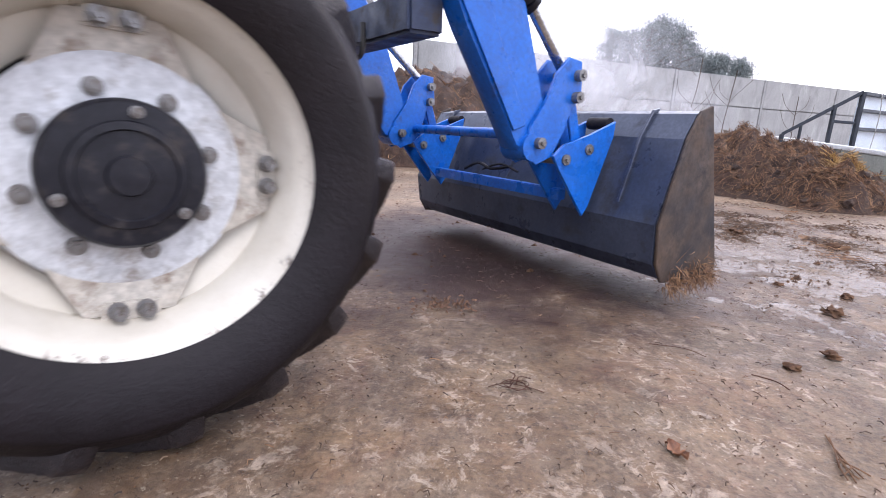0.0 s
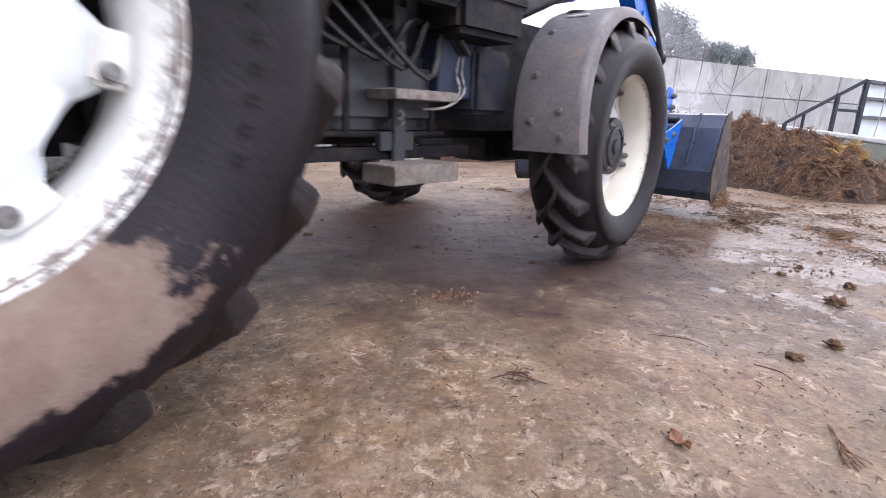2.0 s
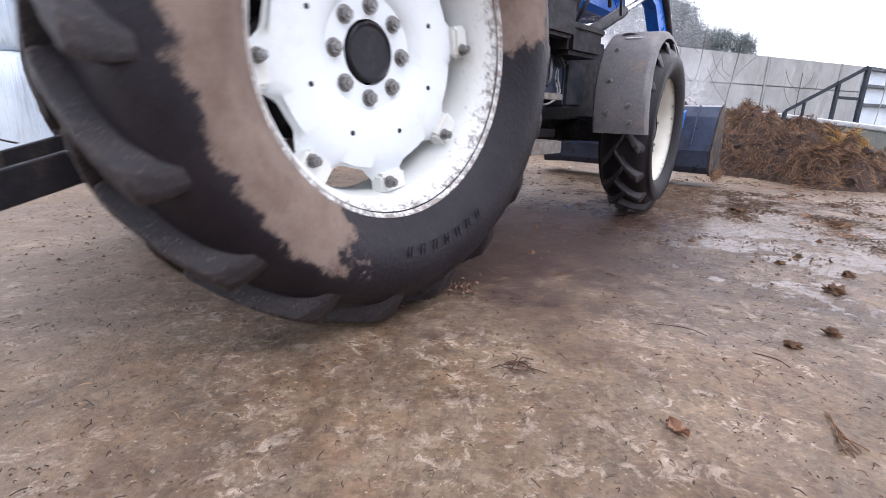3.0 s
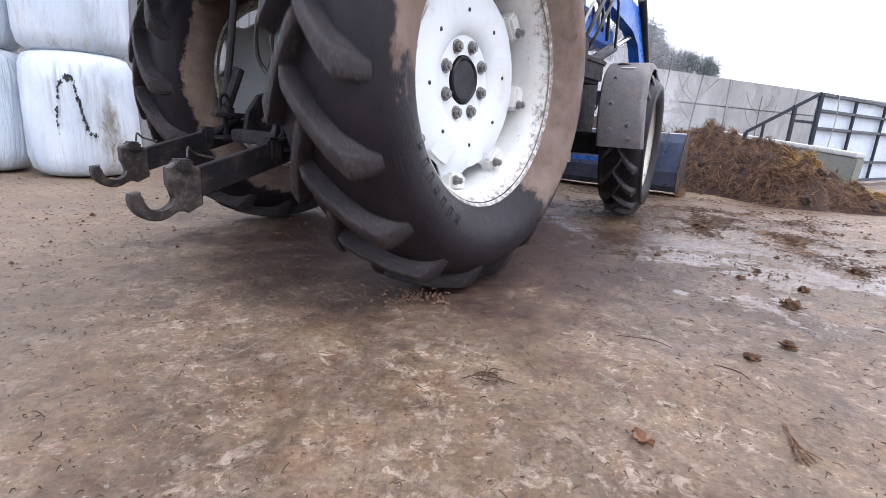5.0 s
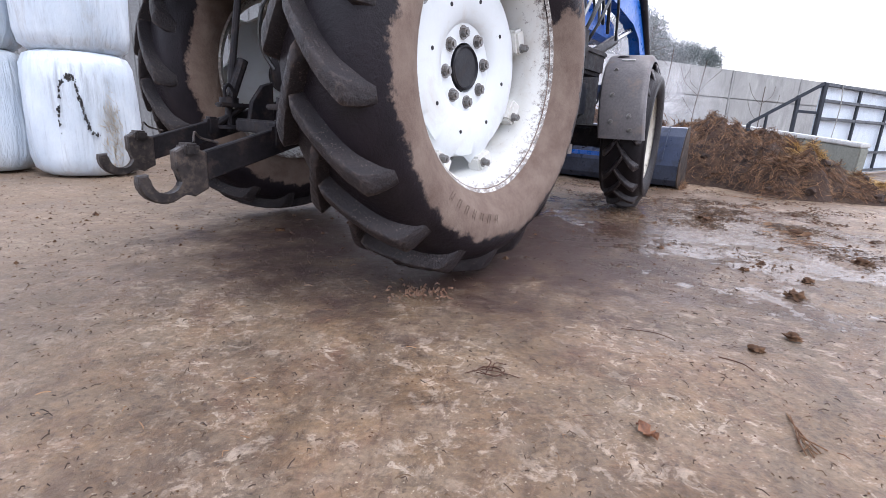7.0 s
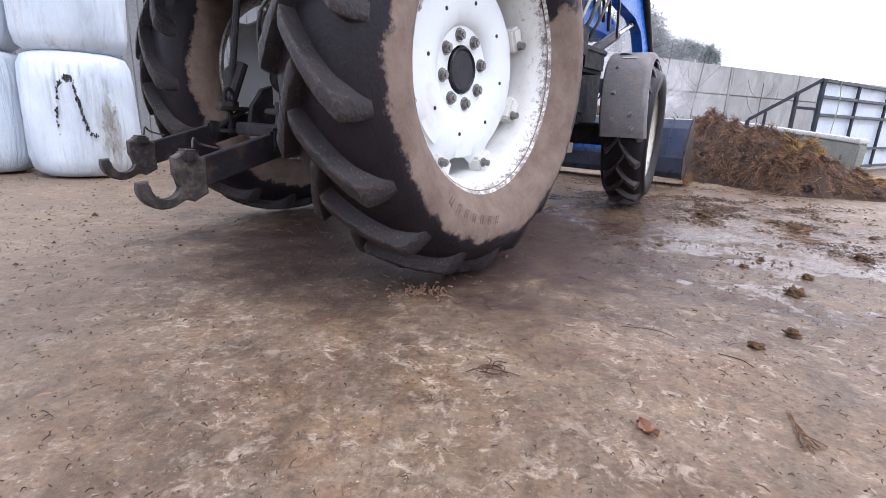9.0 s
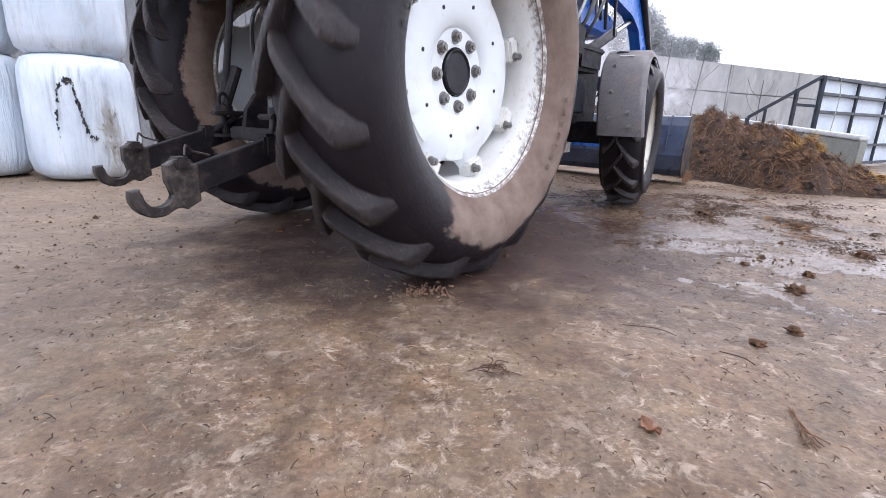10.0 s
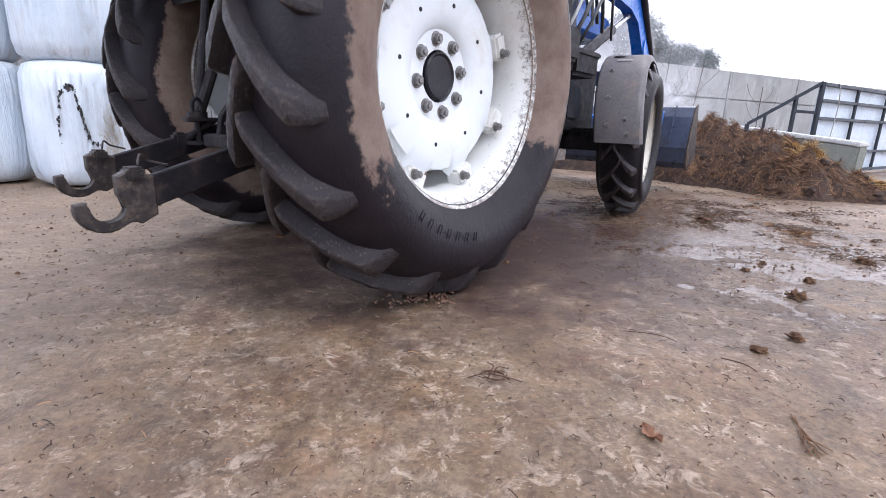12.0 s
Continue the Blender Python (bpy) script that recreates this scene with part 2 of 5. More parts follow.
M_EAR = simple("muddy_cream_steel", (0.52, 0.49, 0.43), (0.40, 0.36, 0.30), 6, 0.6, dirt=(0.18, 0.13, 0.095), dirt_amount=0.32)
M_PANE = simple("tinted_glass", (0.02, 0.035, 0.04), (0.03, 0.05, 0.055), 3, 0.08, bump=0.0, spec=0.5)
M_HUB = simple("black_hub", (0.008, 0.008, 0.012), (0.017, 0.017, 0.022), 9, 0.42, dirt=(0.05, 0.043, 0.04), dirt_amount=0.3, spec=0.25)
M_BOLT = simple("dull_steel", (0.30, 0.30, 0.30), (0.18, 0.165, 0.15), 30, 0.45, 0.7, dirt=(0.12, 0.09, 0.07), dirt_amount=0.35)
M_BLUE = simple("blue_paint", (0.006, 0.095, 0.42), (0.009, 0.125, 0.52), 5, 0.34, dirt=(0.03, 0.035, 0.06), dirt_amount=0.12, bump=0.08)
M_DKBLUE = simple("dirty_blue_steel", (0.016, 0.026, 0.06), (0.03, 0.042, 0.085), 5, 0.5, dirt=(0.05, 0.043, 0.04), dirt_amount=0.35)
M_DARKGREY = simple("dark_blue_grey", (0.022, 0.025, 0.035), (0.04, 0.043, 0.055), 6, 0.5, dirt=(0.06, 0.05, 0.045), dirt_amount=0.3, spec=0.35)
M_BUCKET = simple("bucket_steel", (0.034, 0.043, 0.070), (0.062, 0.074, 0.108), 3.5, 0.36, 0.25, dirt=(0.032, 0.03, 0.034), dirt_amount=0.26)
M_SIDE = simple("bucket_side_steel", (0.032, 0.027, 0.028), (0.085, 0.055, 0.036), 6, 0.65, 0.2, dirt=(0.03, 0.026, 0.027), dirt_amount=0.45)
M_CHASSIS = simple("greasy_chassis", (0.007, 0.0065, 0.009), (0.019, 0.016, 0.018), 8, 0.6, 0.1, dirt=(0.05, 0.037, 0.032), dirt_amount=0.3, spec=0.22, bump=0.4)
M_HOOK = simple("worn_hook_steel", (0.014, 0.012, 0.013), (0.045, 0.036, 0.033), 18, 0.5, 0.3, dirt=(0.11, 0.085, 0.07), dirt_amount=0.38, bump=0.6)
M_PLASTIC = simple("dusty_fender_plastic", (0.082, 0.075, 0.078), (0.115, 0.102, 0.102), 4, 0.55, dirt=(0.16, 0.125, 0.108), dirt_amount=0.30)
M_TANK = simple("grey_tank", (0.026, 0.029, 0.037), (0.046, 0.048, 0.056), 5, 0.42, dirt=(0.07, 0.057, 0.05), dirt_amount=0.32)
M_STEP = simple("galvanised_step", (0.15, 0.135, 0.12), (0.24, 0.215, 0.19), 14, 0.55, 0.3, dirt=(0.16, 0.12, 0.10), dirt_amount=0.5)
M_CHROME = simple("ram_rod", (0.5, 0.5, 0.5), (0.4, 0.4, 0.4), 10, 0.25, 0.9)
M_HOSE = simple("hose_rubber", (0.016, 0.016, 0.018), (0.03, 0.03, 0.03), 20, 0.4)
M_PIPE = simple("pale_pipe", (0.42, 0.42, 0.40), (0.30, 0.29, 0.27), 20, 0.4)
M_WALL = make_wall("wall_concrete", (0.25, 0.25, 0.245), (0.34, 0.34, 0.33))
M_BOARD = make_wall("board_marked_concrete", (0.17, 0.175, 0.18), (0.25, 0.25, 0.25), 0.2, 3.0)
M_SLAB = make_wall("slab_concrete", (0.215, 0.225, 0.19), (0.29, 0.295, 0.255), 0.2, 2.0)
M_CAP = simple("pale_cap", (0.62, 0.63, 0.62), (0.5, 0.5, 0.48), 5, 0.8)
M_FRAME = simple("dark_frame_steel", (0.02, 0.025, 0.035), (0.035, 0.04, 0.05), 10, 0.5, 0.3)
M_SHEET = simple("pale_sheet", (0.50, 0.57, 0.64), (0.60, 0.66, 0.72), 2.5, 0.45, dirt=(0.36, 0.37, 0.38), dirt_amount=0.15, bump=0.05)
M_WRAP = make_wrap()
M_DUNG = simple("dung", (0.026, 0.014, 0.010), (0.082, 0.043, 0.026), 5, 0.75, bump=0.9, dirt=(0.13, 0.08, 0.045), dirt_amount=0.3, fine=38, bdist=0.03)
M_STRAW = make_straw("straw", [(0.042, 0.022, 0.014), (0.16, 0.080, 0.042), (0.36, 0.205, 0.10), (0.06, 0.030, 0.018), (0.24, 0.13, 0.066)])
M_GOLD = make_straw("golden_straw", [(0.26, 0.15, 0.06), (0.66, 0.45, 0.17), (0.40, 0.25, 0.10)])
M_LITTER = make_straw("wet_litter", [(0.028, 0.017, 0.012), (0.065, 0.038, 0.024), (0.14, 0.088, 0.05), (0.045, 0.027, 0.018)])
M_LEAFBITS = make_straw("chaff", [(0.12, 0.06, 0.035), (0.18, 0.10, 0.06), (0.08, 0.05, 0.03)])
M_CLOD = simple("mud_clod", (0.045, 0.024, 0.016), (0.14, 0.078, 0.043), 20, 0.85, bump=0.8, bdist=0.01, spec=0.12)
M_LEAF = simple("dead_leaf", (0.12, 0.05, 0.026), (0.27, 0.125, 0.062), 20, 0.7)
M_TWIG = simple("dark_twig", (0.05, 0.024, 0.018), (0.09, 0.048, 0.034), 20, 0.85, spec=0.12)
M_STALK = simple("brown_stalk", (0.085, 0.042, 0.026), (0.20, 0.115, 0.065), 25, 0.8, spec=0.15)
M_BARK = simple("bark", (0.07, 0.055, 0.045), (0.12, 0.095, 0.075), 12, 0.9, bump=0.6)
M_PALESTRAW = make_straw("pale_straw", [(0.45, 0.38, 0.27), (0.62, 0.55, 0.44)])
# needle green paled to grey: distance haze put into the colour
M_HAZY_NEEDLE = make_straw("hazy_pine_needles", [(0.13, 0.16, 0.16), (0.19, 0.215, 0.21), (0.155, 0.18, 0.18)])


# ---------------------------------------------------------------- mesh tools
def finish(bm, mat, name, smooth=0.0):
    bmesh.ops.recalc_face_normals(bm, faces=bm.faces)
    me = bpy.data.meshes.new(name)
    if smooth:
        for f in bm.faces:
            f.smooth = True
        for e in bm.edges:
            if len(e.link_faces) == 2 and e.calc_face_angle(0) > radians(smooth):
                e.smooth = False
    bm.to_mesh(me)
    bm.free()
    me.materials.append(mat)
    return me


def part(name, bm, mat, parent, label="", smooth=35.0):
    """One mesh object under a thing or part."""
    ob = new(name, finish(bm, mat, name, smooth))
    ob.parent = parent
    return tagged(ob, label)


def thing(name, bm, mat, label, category, group="", kind="", smooth=35.0):
    return tagged(new(name, finish(bm, mat, name, smooth)), label, category, group, kind)


def box(bm, x0, x1, y0, y1, z0, z1, bevel=0.006, m=None):
    r = bmesh.ops.create_cube(bm, size=1.0)
    v = r["verts"]
    bmesh.ops.scale(bm, vec=(abs(x1 - x0), abs(y1 - y0), abs(z1 - z0)), verts=v)
    bmesh.ops.translate(bm, vec=((x0 + x1) / 2, (y0 + y1) / 2, (z0 + z1) / 2), verts=v)
    if bevel:
        g = list({e for q in v for e in q.link_edges})
        v = list({q for f in bmesh.ops.bevel(bm, geom=g, offset=bevel, segments=2, affect="EDGES")["faces"] for q in f.verts} | {q for q in v if q.is_valid})
    if m is not None:
        bmesh.ops.transform(bm, matrix=m, verts=v)
    return bm


def rod(bm, a, b, r, n=12, r2=None, cap=True):
    a, b = Vector(a), Vector(b)
    d = b - a
    m = Matrix.Translation((a + b) / 2) @ d.to_track_quat("Z", "Y").to_matrix().to_4x4()
    bmesh.ops.create_cone(bm, cap_ends=cap, segments=n, radius1=r, radius2=r if r2 is None else r2, depth=d.length, matrix=m)
    return bm


def beam(bm, a, b, w, h, up=(0, 0, 1), bevel=0.004):
    """A rectangular bar from a to b; w across, h along up."""
    a, b, u = Vector(a), Vector(b), Vector(up)
    d = (b - a).normalized()
    s = d.cross(u).normalized()
    u = s.cross(d)
    m = Matrix((s, u, d)).transposed().to_4x4()
    m.translation = (a + b) / 2
    return box(bm, -w / 2, w / 2, -h / 2, h / 2, -(b - a).length / 2, (b - a).length / 2, bevel, m)


def tube(bm, pts, r, n=8):
    """A pipe along a smoothed line of points."""
    P = [Vector(p) for p in pts]
    Q = []
    for i in range(len(P) - 1):
        p0, p1, p2, p3 = P[max(i - 1, 0)], P[i], P[i + 1], P[min(i + 2, len(P) - 1)]
        for j in range(5):
            u = j / 5
            Q.append(0.5 * ((2 * p1) + (p2 - p0) * u + (2 * p0 - 5 * p1 + 4 * p2 - p3) * u * u + (3 * p1 - p0 - 3 * p2 + p3) * u ** 3))
    Q.append(P[-1])
    prev = None
    up = Vector((0.13, 0.31, 0.94))
    for i, q in enumerate(Q):
        d = (Q[min(i + 1, len(Q) - 1)] - Q[max(i - 1, 0)]).normalized()
        s = d.cross(up).normalized()
        w = s.cross(d)
        ring = [bm.verts.new(q + (s * math.cos(2 * math.pi * j / n) + w * math.sin(2 * math.pi * j / n)) * r) for j in range(n)]
        if prev:
            for j in range(n):
                bm.faces.new((prev[j], prev[(j + 1) % n], ring[(j + 1) % n], ring[j]))
        else:
            bm.faces.new(ring[::-1])
        prev = ring
    bm.faces.new(prev)
    return bm


def plate(bm, poly, y0, y1, bevel=0.004):
    """A plate cut to an outline in x and z, between y0 and y1."""
    n = len(poly)
    a = [bm.verts.new((x, y0, z)) for x, z in poly]
    b = [bm.verts.new((x, y1, z)) for x, z in poly]
    f = [bm.faces.new(a), bm.faces.new(b[::-1])]
    for i in range(n):
        f.append(bm.faces.new((a[i], b[i], b[(i + 1) % n], a[(i + 1) % n])))
    if bevel:
        e = list({q for g in f[:2] for q in g.edges})
        bmesh.ops.bevel(bm, geom=e, offset=bevel, segments=1, affect="EDGES")
    return bm


def lathe(bm, prof, n=72, wobble=None):
    """Turns a profile of (radius, y) round the y axis; open profile."""
    prev = first = None
    for i in range(n):
        a = 2 * math.pi * i / n
        ring = []
        for j, (r, y) in enumerate(prof):
            rr = r + (wobble(a, j) if wobble else 0.0)
            ring.append(bm.verts.new((rr * math.sin(a), y, rr * math.cos(a))))
        if prev:
            for j in range(len(prof) - 1):
                bm.faces.new((prev[j], prev[j + 1], ring[j + 1], ring[j]))
        else:
            first = ring
        prev = ring
    for j in range(len(prof) - 1):
        bm.faces.new((prev[j], prev[j + 1], first[j + 1], first[j]))
    return bm


def disc_cap(bm, r, y, n=40):
    vs = [bm.verts.new((r * math.sin(2 * math.pi * i / n), y, r * math.cos(2 * math.pi * i / n))) for i in range(n)]
    bm.faces.new(vs)


# ---------------------------------------------------------------- ground and surroundings
def ground():
    bm = bmesh.new()
    xs = [-400, -120, -40, -15] + [-9 + 0.12 * i for i in range(150)] + [15, 40, 120, 400]
    ys = [-400, -120, -40, -12, -4] + [-1 + 0.12 * i for i in range(110)] + [18, 40, 120, 500]
    g = [[bm.verts.new((x, y, (0.010 * noise.noise((x * 0.9, y * 0.9, 3)) + 0.005 * noise.noise((x * 4, y * 4, 9))) if -9 < x < 9 and -1 < y < 12.2 else 0.0)) for y in ys] for x in xs]
    for i in range(len(xs) - 1):
        for j in range(len(ys) - 1):
            bm.faces.new((g[i][j], g[i + 1][j], g[i + 1][j + 1], g[i][j + 1]))
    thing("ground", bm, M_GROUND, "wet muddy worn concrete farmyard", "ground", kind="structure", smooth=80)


ground()

WALL_A, WALL_B = Vector((1.2, 12.65, 0)), Vector((17.0, 20.99, 0))
WALL_H = 2.5


def back_wall():
    """Precast panels between slim posts, each panel with a recessed field."""
    d = (WALL_B - WALL_A)
    u = d.normalized()
    nrm = Vector((u.y, -u.x, 0))
    m = Matrix((u, -nrm, Vector((0, 0, 1)))).transposed().to_4x4()
    m.translation = WALL_A
    bm = bmesh.new()
    box(bm, 0, d.length, 0.06, 0.22, 0, WALL_H - 0.02, 0.0)
    wall = thing("wall_north", bm, M_WALL, "tall streaked grey concrete panel wall", "wall", kind="structure")
    wall.matrix_world = m
    w = 3.95
    s0 = 1.25
    bm = bmesh.new()
    for z0, z1 in ((0.02, 1.62), (1.645, 2.5)):
        box(bm, 0.03, w - 0.10, 0, 0.06, z0, z1, 0.012)
    pm = finish(bm, M_WALL, "panel", 35)
    bm = bmesh.new()
    box(bm, -0.085, 0.015, -0.012, 0.06, 0, 2.51, 0.012)
    qm = finish(bm, M_WALL, "post", 35)
    s = s0 - w
    while s < d.length:
        for nm, me in (("panel", pm), ("post", qm)):
            o = new(nm, me)
            o.parent = wall
            o.location = (s, 0, 0)
        s += w


back_wall()


def board_wall():
    bm = bmesh.new()
    box(bm, -9.5, -1.6, 8.3, 8.55, 0, 3.6, 0.01)
    w = thing("wall_west", bm, M_BOARD, "dark board-marked concrete wall behind the bales", "wall", kind="structure")
    bm = bmesh.new()
    box(bm, 0, 0.15, -0.012, 0.0, 0, 3.55, 0.004)
    me = finish(bm, M_BOARD, "board")
    for i in range(32):
        o = new("board", me)
        o.parent = w
        o.location = (-7.0 + 0.165 * i, 8.3 - 0.004 * (i % 3), 0)


board_wall()


def slab():
    """Low retaining slab behind the heap, with a pale top."""
    a, b = Vector((5.36, 6.5, 0)), Vector((5.4, 9.6, 0))
    bm = bmesh.new()
    d = b - a
    u = d.normalized()
    n = Vector((u.y, -u.x, 0))
    m = Matrix((u, -n, Vector((0, 0, 1)))).transposed().to_4x4()
    m.translation = a
    for i in range(3):
        box(bm, 1.21 * i, 1.21 * i + 1.2, -0.10, 0.02, -0.25, 0.545, 0.015)
    t = thing("low_wall", bm, M_SLAB, "low mossy concrete block wall behind the heap", "wall", kind="structure")
    t.matrix_world = m @ Matrix.Rotation(radians(-3.4), 4, "Y")   # it follows the fall of the yard
    bm = bmesh.new()
    box(bm, 0.0, 3.62, -0.115, 0.035, 0.547, 0.605, 0.012)
    part("cap", bm, M_CAP, t, "pale worn top")


slab()


def gate():
    """Dark steel frame with pale sheet panels and a sloping brace."""
    e = new("panel_fence")
    tagged(e, "pale sheet fence panels in a dark steel frame", "fence")
    A, B, C = Vector((5.00, 8.4, 0)), Vector((5.82, 8.0, 0)), Vector((9.25, 10.2, 0))
    H = 1.45

    def bar(p, q, w=0.05):
        bm = bmesh.new()
        beam(bm, p, q, w, w, (0, 0.1, 1) if abs((Vector(q) - Vector(p)).normalized().z) < 0.9 else (1, 0, 0))
        part("bar", bm, M_FRAME, e)

    up = Vector((0, 0, 1))
    bar(B, B + up * H, 0.055)
    bar(A + up * 0.80, B + up * H)
    bar(A + up * 0.05, A + up * 0.80)
    mid = A.lerp(B, 0.66)
    bar(mid, mid + up * (0.80 + 0.69 * 0.66))
    bar(mid + up * 1.02, B + up * 1.0, 0.04)
    q1 = A.lerp(B, 0.25)
    bar(q1, q1 + up * 0.97, 0.035)
    bar(B + up * (H - 0.02), C + up * (H - 0.02))
    for z in (1.19, 0.92, 0.40, 0.08):
        bar(B + up * z, C + up * z, 0.045)
    for f in (0.34, 0.67, 1.0):
        p = B.lerp(C, f)
        bar(p + up * 0.05, p + up * H, 0.04)
    n = Vector((C.y - B.y, B.x - C.x, 0)).normalized()
    bm = bmesh.new()
    beam(bm, B + up * (H / 2) - n * 0.05, C + up * (H / 2) - n * 0.05, 0.01, H - 0.06, (0, 0, 1), 0.002)
    part("sheet", bm, M_SHEET, e, "pale blue-white sheet")
    bm = bmesh.new()
    tube(bm, [tuple(B.lerp(C, 0.13) + n * 0.03 + up * 1.45), tuple(B.lerp(C, 0.14) + n * 0.05 + up * 1.1), tuple(B.lerp(C, 0.125) + n * 0.04 + up * 0.5)], 0.008, 6)
    part("cable", bm, M_PIPE, e, "hanging pale cable")
    bm = bmesh.new()
    rod(bm, (9.3, 10.6, 0), (10.15, 10.9, 2.45), 0.03)
    thing("leaning_post", bm, M_BARK, "thin leaning wooden post behind the fence", "post")


gate()


def mound_height(x, y):
    """The dung heap: a low ridge by the slab that grows into a tall pile farther back."""
    def hump(cx, cy, rx, ry, h, a=0.0, p=2.0):
        dx, dy = x - cx, y - cy
        c, s = math.cos(a), math.sin(a)
        u, v = (c * dx + s * dy) / rx, (-s * dx + c * dy) / ry
        q = max(0.0, 1 - (abs(u) ** p + abs(v) ** p))
        return h * q ** 0.55
    z = max(hump(3.72, 7.1, 0.78, 1.05, 0.90, 0.15), hump(4.30, 6.75, 0.80, 0.75, 0.70, 0.1), hump(4.05, 6.2, 0.62, 0.72, 0.60, 0.2), hump(4.12, 5.72, 0.58, 0.44, 0.42, 0.3), hump(4.75, 5.6, 0.6, 0.42, 0.20, 0.2),
            hump(3.0, 9.0, 1.7, 1.25, 1.0, 0.0), hump(-0.6, 10.4, 3.6, 1.9, 2.0, 0.0))
    n = noise.fractal((x * 2.6, y * 2.6, 0.3), 0.7, 2.1, 5)
    lump = 1 - abs(noise.noise((x * 3.4 + 5, y * 3.4, 8)))
    n += 0.55 * (lump - 0.72)
    return 0.86 * z + (0.19 * n * min(1.0, z * 3) + 0.15 * noise.noise((x * 6.0, y * 6.0, 2)) * min(1.0, z * 4)) - 0.03


def heap():
    bm = bmesh.new()
    st = 0.055
    grid = {}
    for i in range(int(10.4 / st)):
        for j in range(int(8.0 / st)):
            x, y = -5.0 + i * st, 4.7 + j * st
            h = mound_height(x, y)
            grid[i, j] = (x + 0.02 * noise.noise((x * 9, y * 9, 5)), y + 0.02 * noise.noise((x * 9, y * 9, 7)), h)
    made = {}

    def vert(k):
        if k not in made:
            made[k] = bm.verts.new(grid[k])
        return made[k]
    for (i, j), p in grid.items():
        q = [(i, j), (i + 1, j), (i + 1, j + 1), (i, j + 1)]
        if all(k in grid for k in q) and max(grid[k][2] for k in q) > 0.0:
            bm.faces.new([vert(k) for k in q])
    t = thing("dung_heap", bm, M_DUNG, "steaming brown straw dung heap against a low wall", "dung heap", smooth=70)
    rnd = random.Random(5)

    def strands(count, pick, mat, name, ln, wd, label):
        v, f = [], []
        for _ in range(count):
            x, y = pick()
            h = mound_height(x, y)
            if h < 0.02:
                h = 0.0
            L = rnd.uniform(*ln)
            a, tilt = 6.5 * noise.noise((x * 3.0, y * 3.0, 11)) + rnd.gauss(0, 0.5), rnd.gauss(0, 0.3)
            e = 0.12
            gx, gy = (mound_height(x + e, y) - h) / e, (mound_height(x, y + e) - h) / e
            dx, dy = math.cos(a), math.sin(a)
            sl = max(-0.8, min(0.8, gx * dx + gy * dy)) if h > 0.02 else 0.0
            d = Vector((dx, dy, sl + tilt * (0.3 if h > 0.02 else 0.12))).normalized()
            s = d.cross(Vector((rnd.uniform(-1, 1), rnd.uniform(-1, 1), 1))).normalized() * rnd.uniform(*wd)
            n = s.cross(d).normalized() * wd[1] * 0.6
            p0 = Vector((x, y, h + 0.012)) - d * L / 2
            bend = Vector((rnd.gauss(0, 1), rnd.gauss(0, 1), rnd.gauss(0, 0.6))) * L * 0.12
            b = len(v)
            for q, c in ((p0, 0), (p0 + d * L / 2 + bend, 1), (p0 + d * L, 0)):
                v += [q - s, q + s, q + n]
            for k0 in (0, 3):
                for j in range(3):
                    f.append((b + k0 + j, b + k0 + (j + 1) % 3, b + k0 + 3 + (j + 1) % 3, b + k0 + 3 + j))
        me = bpy.data.meshes.new(name)
        me.from_pydata([tuple(q) for q in v], [], f)
        me.materials.append(mat)
        o = new(name, me)
        o.parent = t
        tagged(o, label, kind="stuff")

    def near():
        while True:
            x, y = rnd.uniform(2.9, 5.1), rnd.uniform(4.8, 8.4)
            if mound_height(x, y) > 0.03:
                return x, y

    def back():
        while True:
            x, y = rnd.uniform(-4.5, 5), rnd.uniform(8.2, 11)
            if mound_height(x, y) > 0.1:
                return x, y

    def gold():
        c = rnd.choice([(4.40, 5.95), (4.46, 5.9), (4.36, 6.02), (4.48, 5.98), (4.95, 5.6), (4.9, 5.5), (4.42, 5.92), (4.38, 6.08)])
        return rnd.gauss(c[0], 0.10), rnd.gauss(c[1], 0.10)
    strands(21000, near, M_STRAW, "straw", (0.04, 0.17), (0.0010, 0.0026), "matted brown straw")
    v, f = [], []
    ico = bmesh.new()
    bmesh.ops.create_icosphere(ico, subdivisions=2, radius=1.0)
    base = [q.co.copy() for q in ico.verts]
    tris = [[q.index for q in face.verts] for face in ico.faces]
    ico.free()
    for _ in range(200):
        x, y = near()
        r = 0.014 + min(0.035, rnd.expovariate(1 / 0.014))
        b, c, k = len(v), Vector((x, y, mound_height(x, y) + 0.1 * r)), rnd.uniform(0, 50)
        v += [tuple(c + q * r * (1 + 0.7 * noise.noise(q * 1.7 + Vector((k, 0, 0))) + 0.3 * noise.noise(q * 4 + Vector((k, 0, 0))))) for q in base]
        f += [tuple(b + i for i in t3) for t3 in tris]
    me = bpy.data.meshes.new("dung_clump")
    me.from_pydata(v, [], f)
    me.materials.append(M_DUNG)
    o = new("dung_clump", me)
    o.parent = t
    tagged(o, "dark clumps of dung in the straw", kind="stuff")
    strands(2600, back, M_STRAW, "straw", (0.08, 0.35), (0.003, 0.007), "matted brown straw")
    strands(700, lambda: (rnd.gauss(3.85, 0.13), rnd.gauss(5.62, 0.12)), M_STRAW, "straw", (0.08, 0.24), (0.0015, 0.0035), "hanging tuft of brown straw")
    strands(2000, gold, M_GOLD, "golden_straw", (0.06, 0.22), (0.0018, 0.0042), "fresh golden straw")


heap()


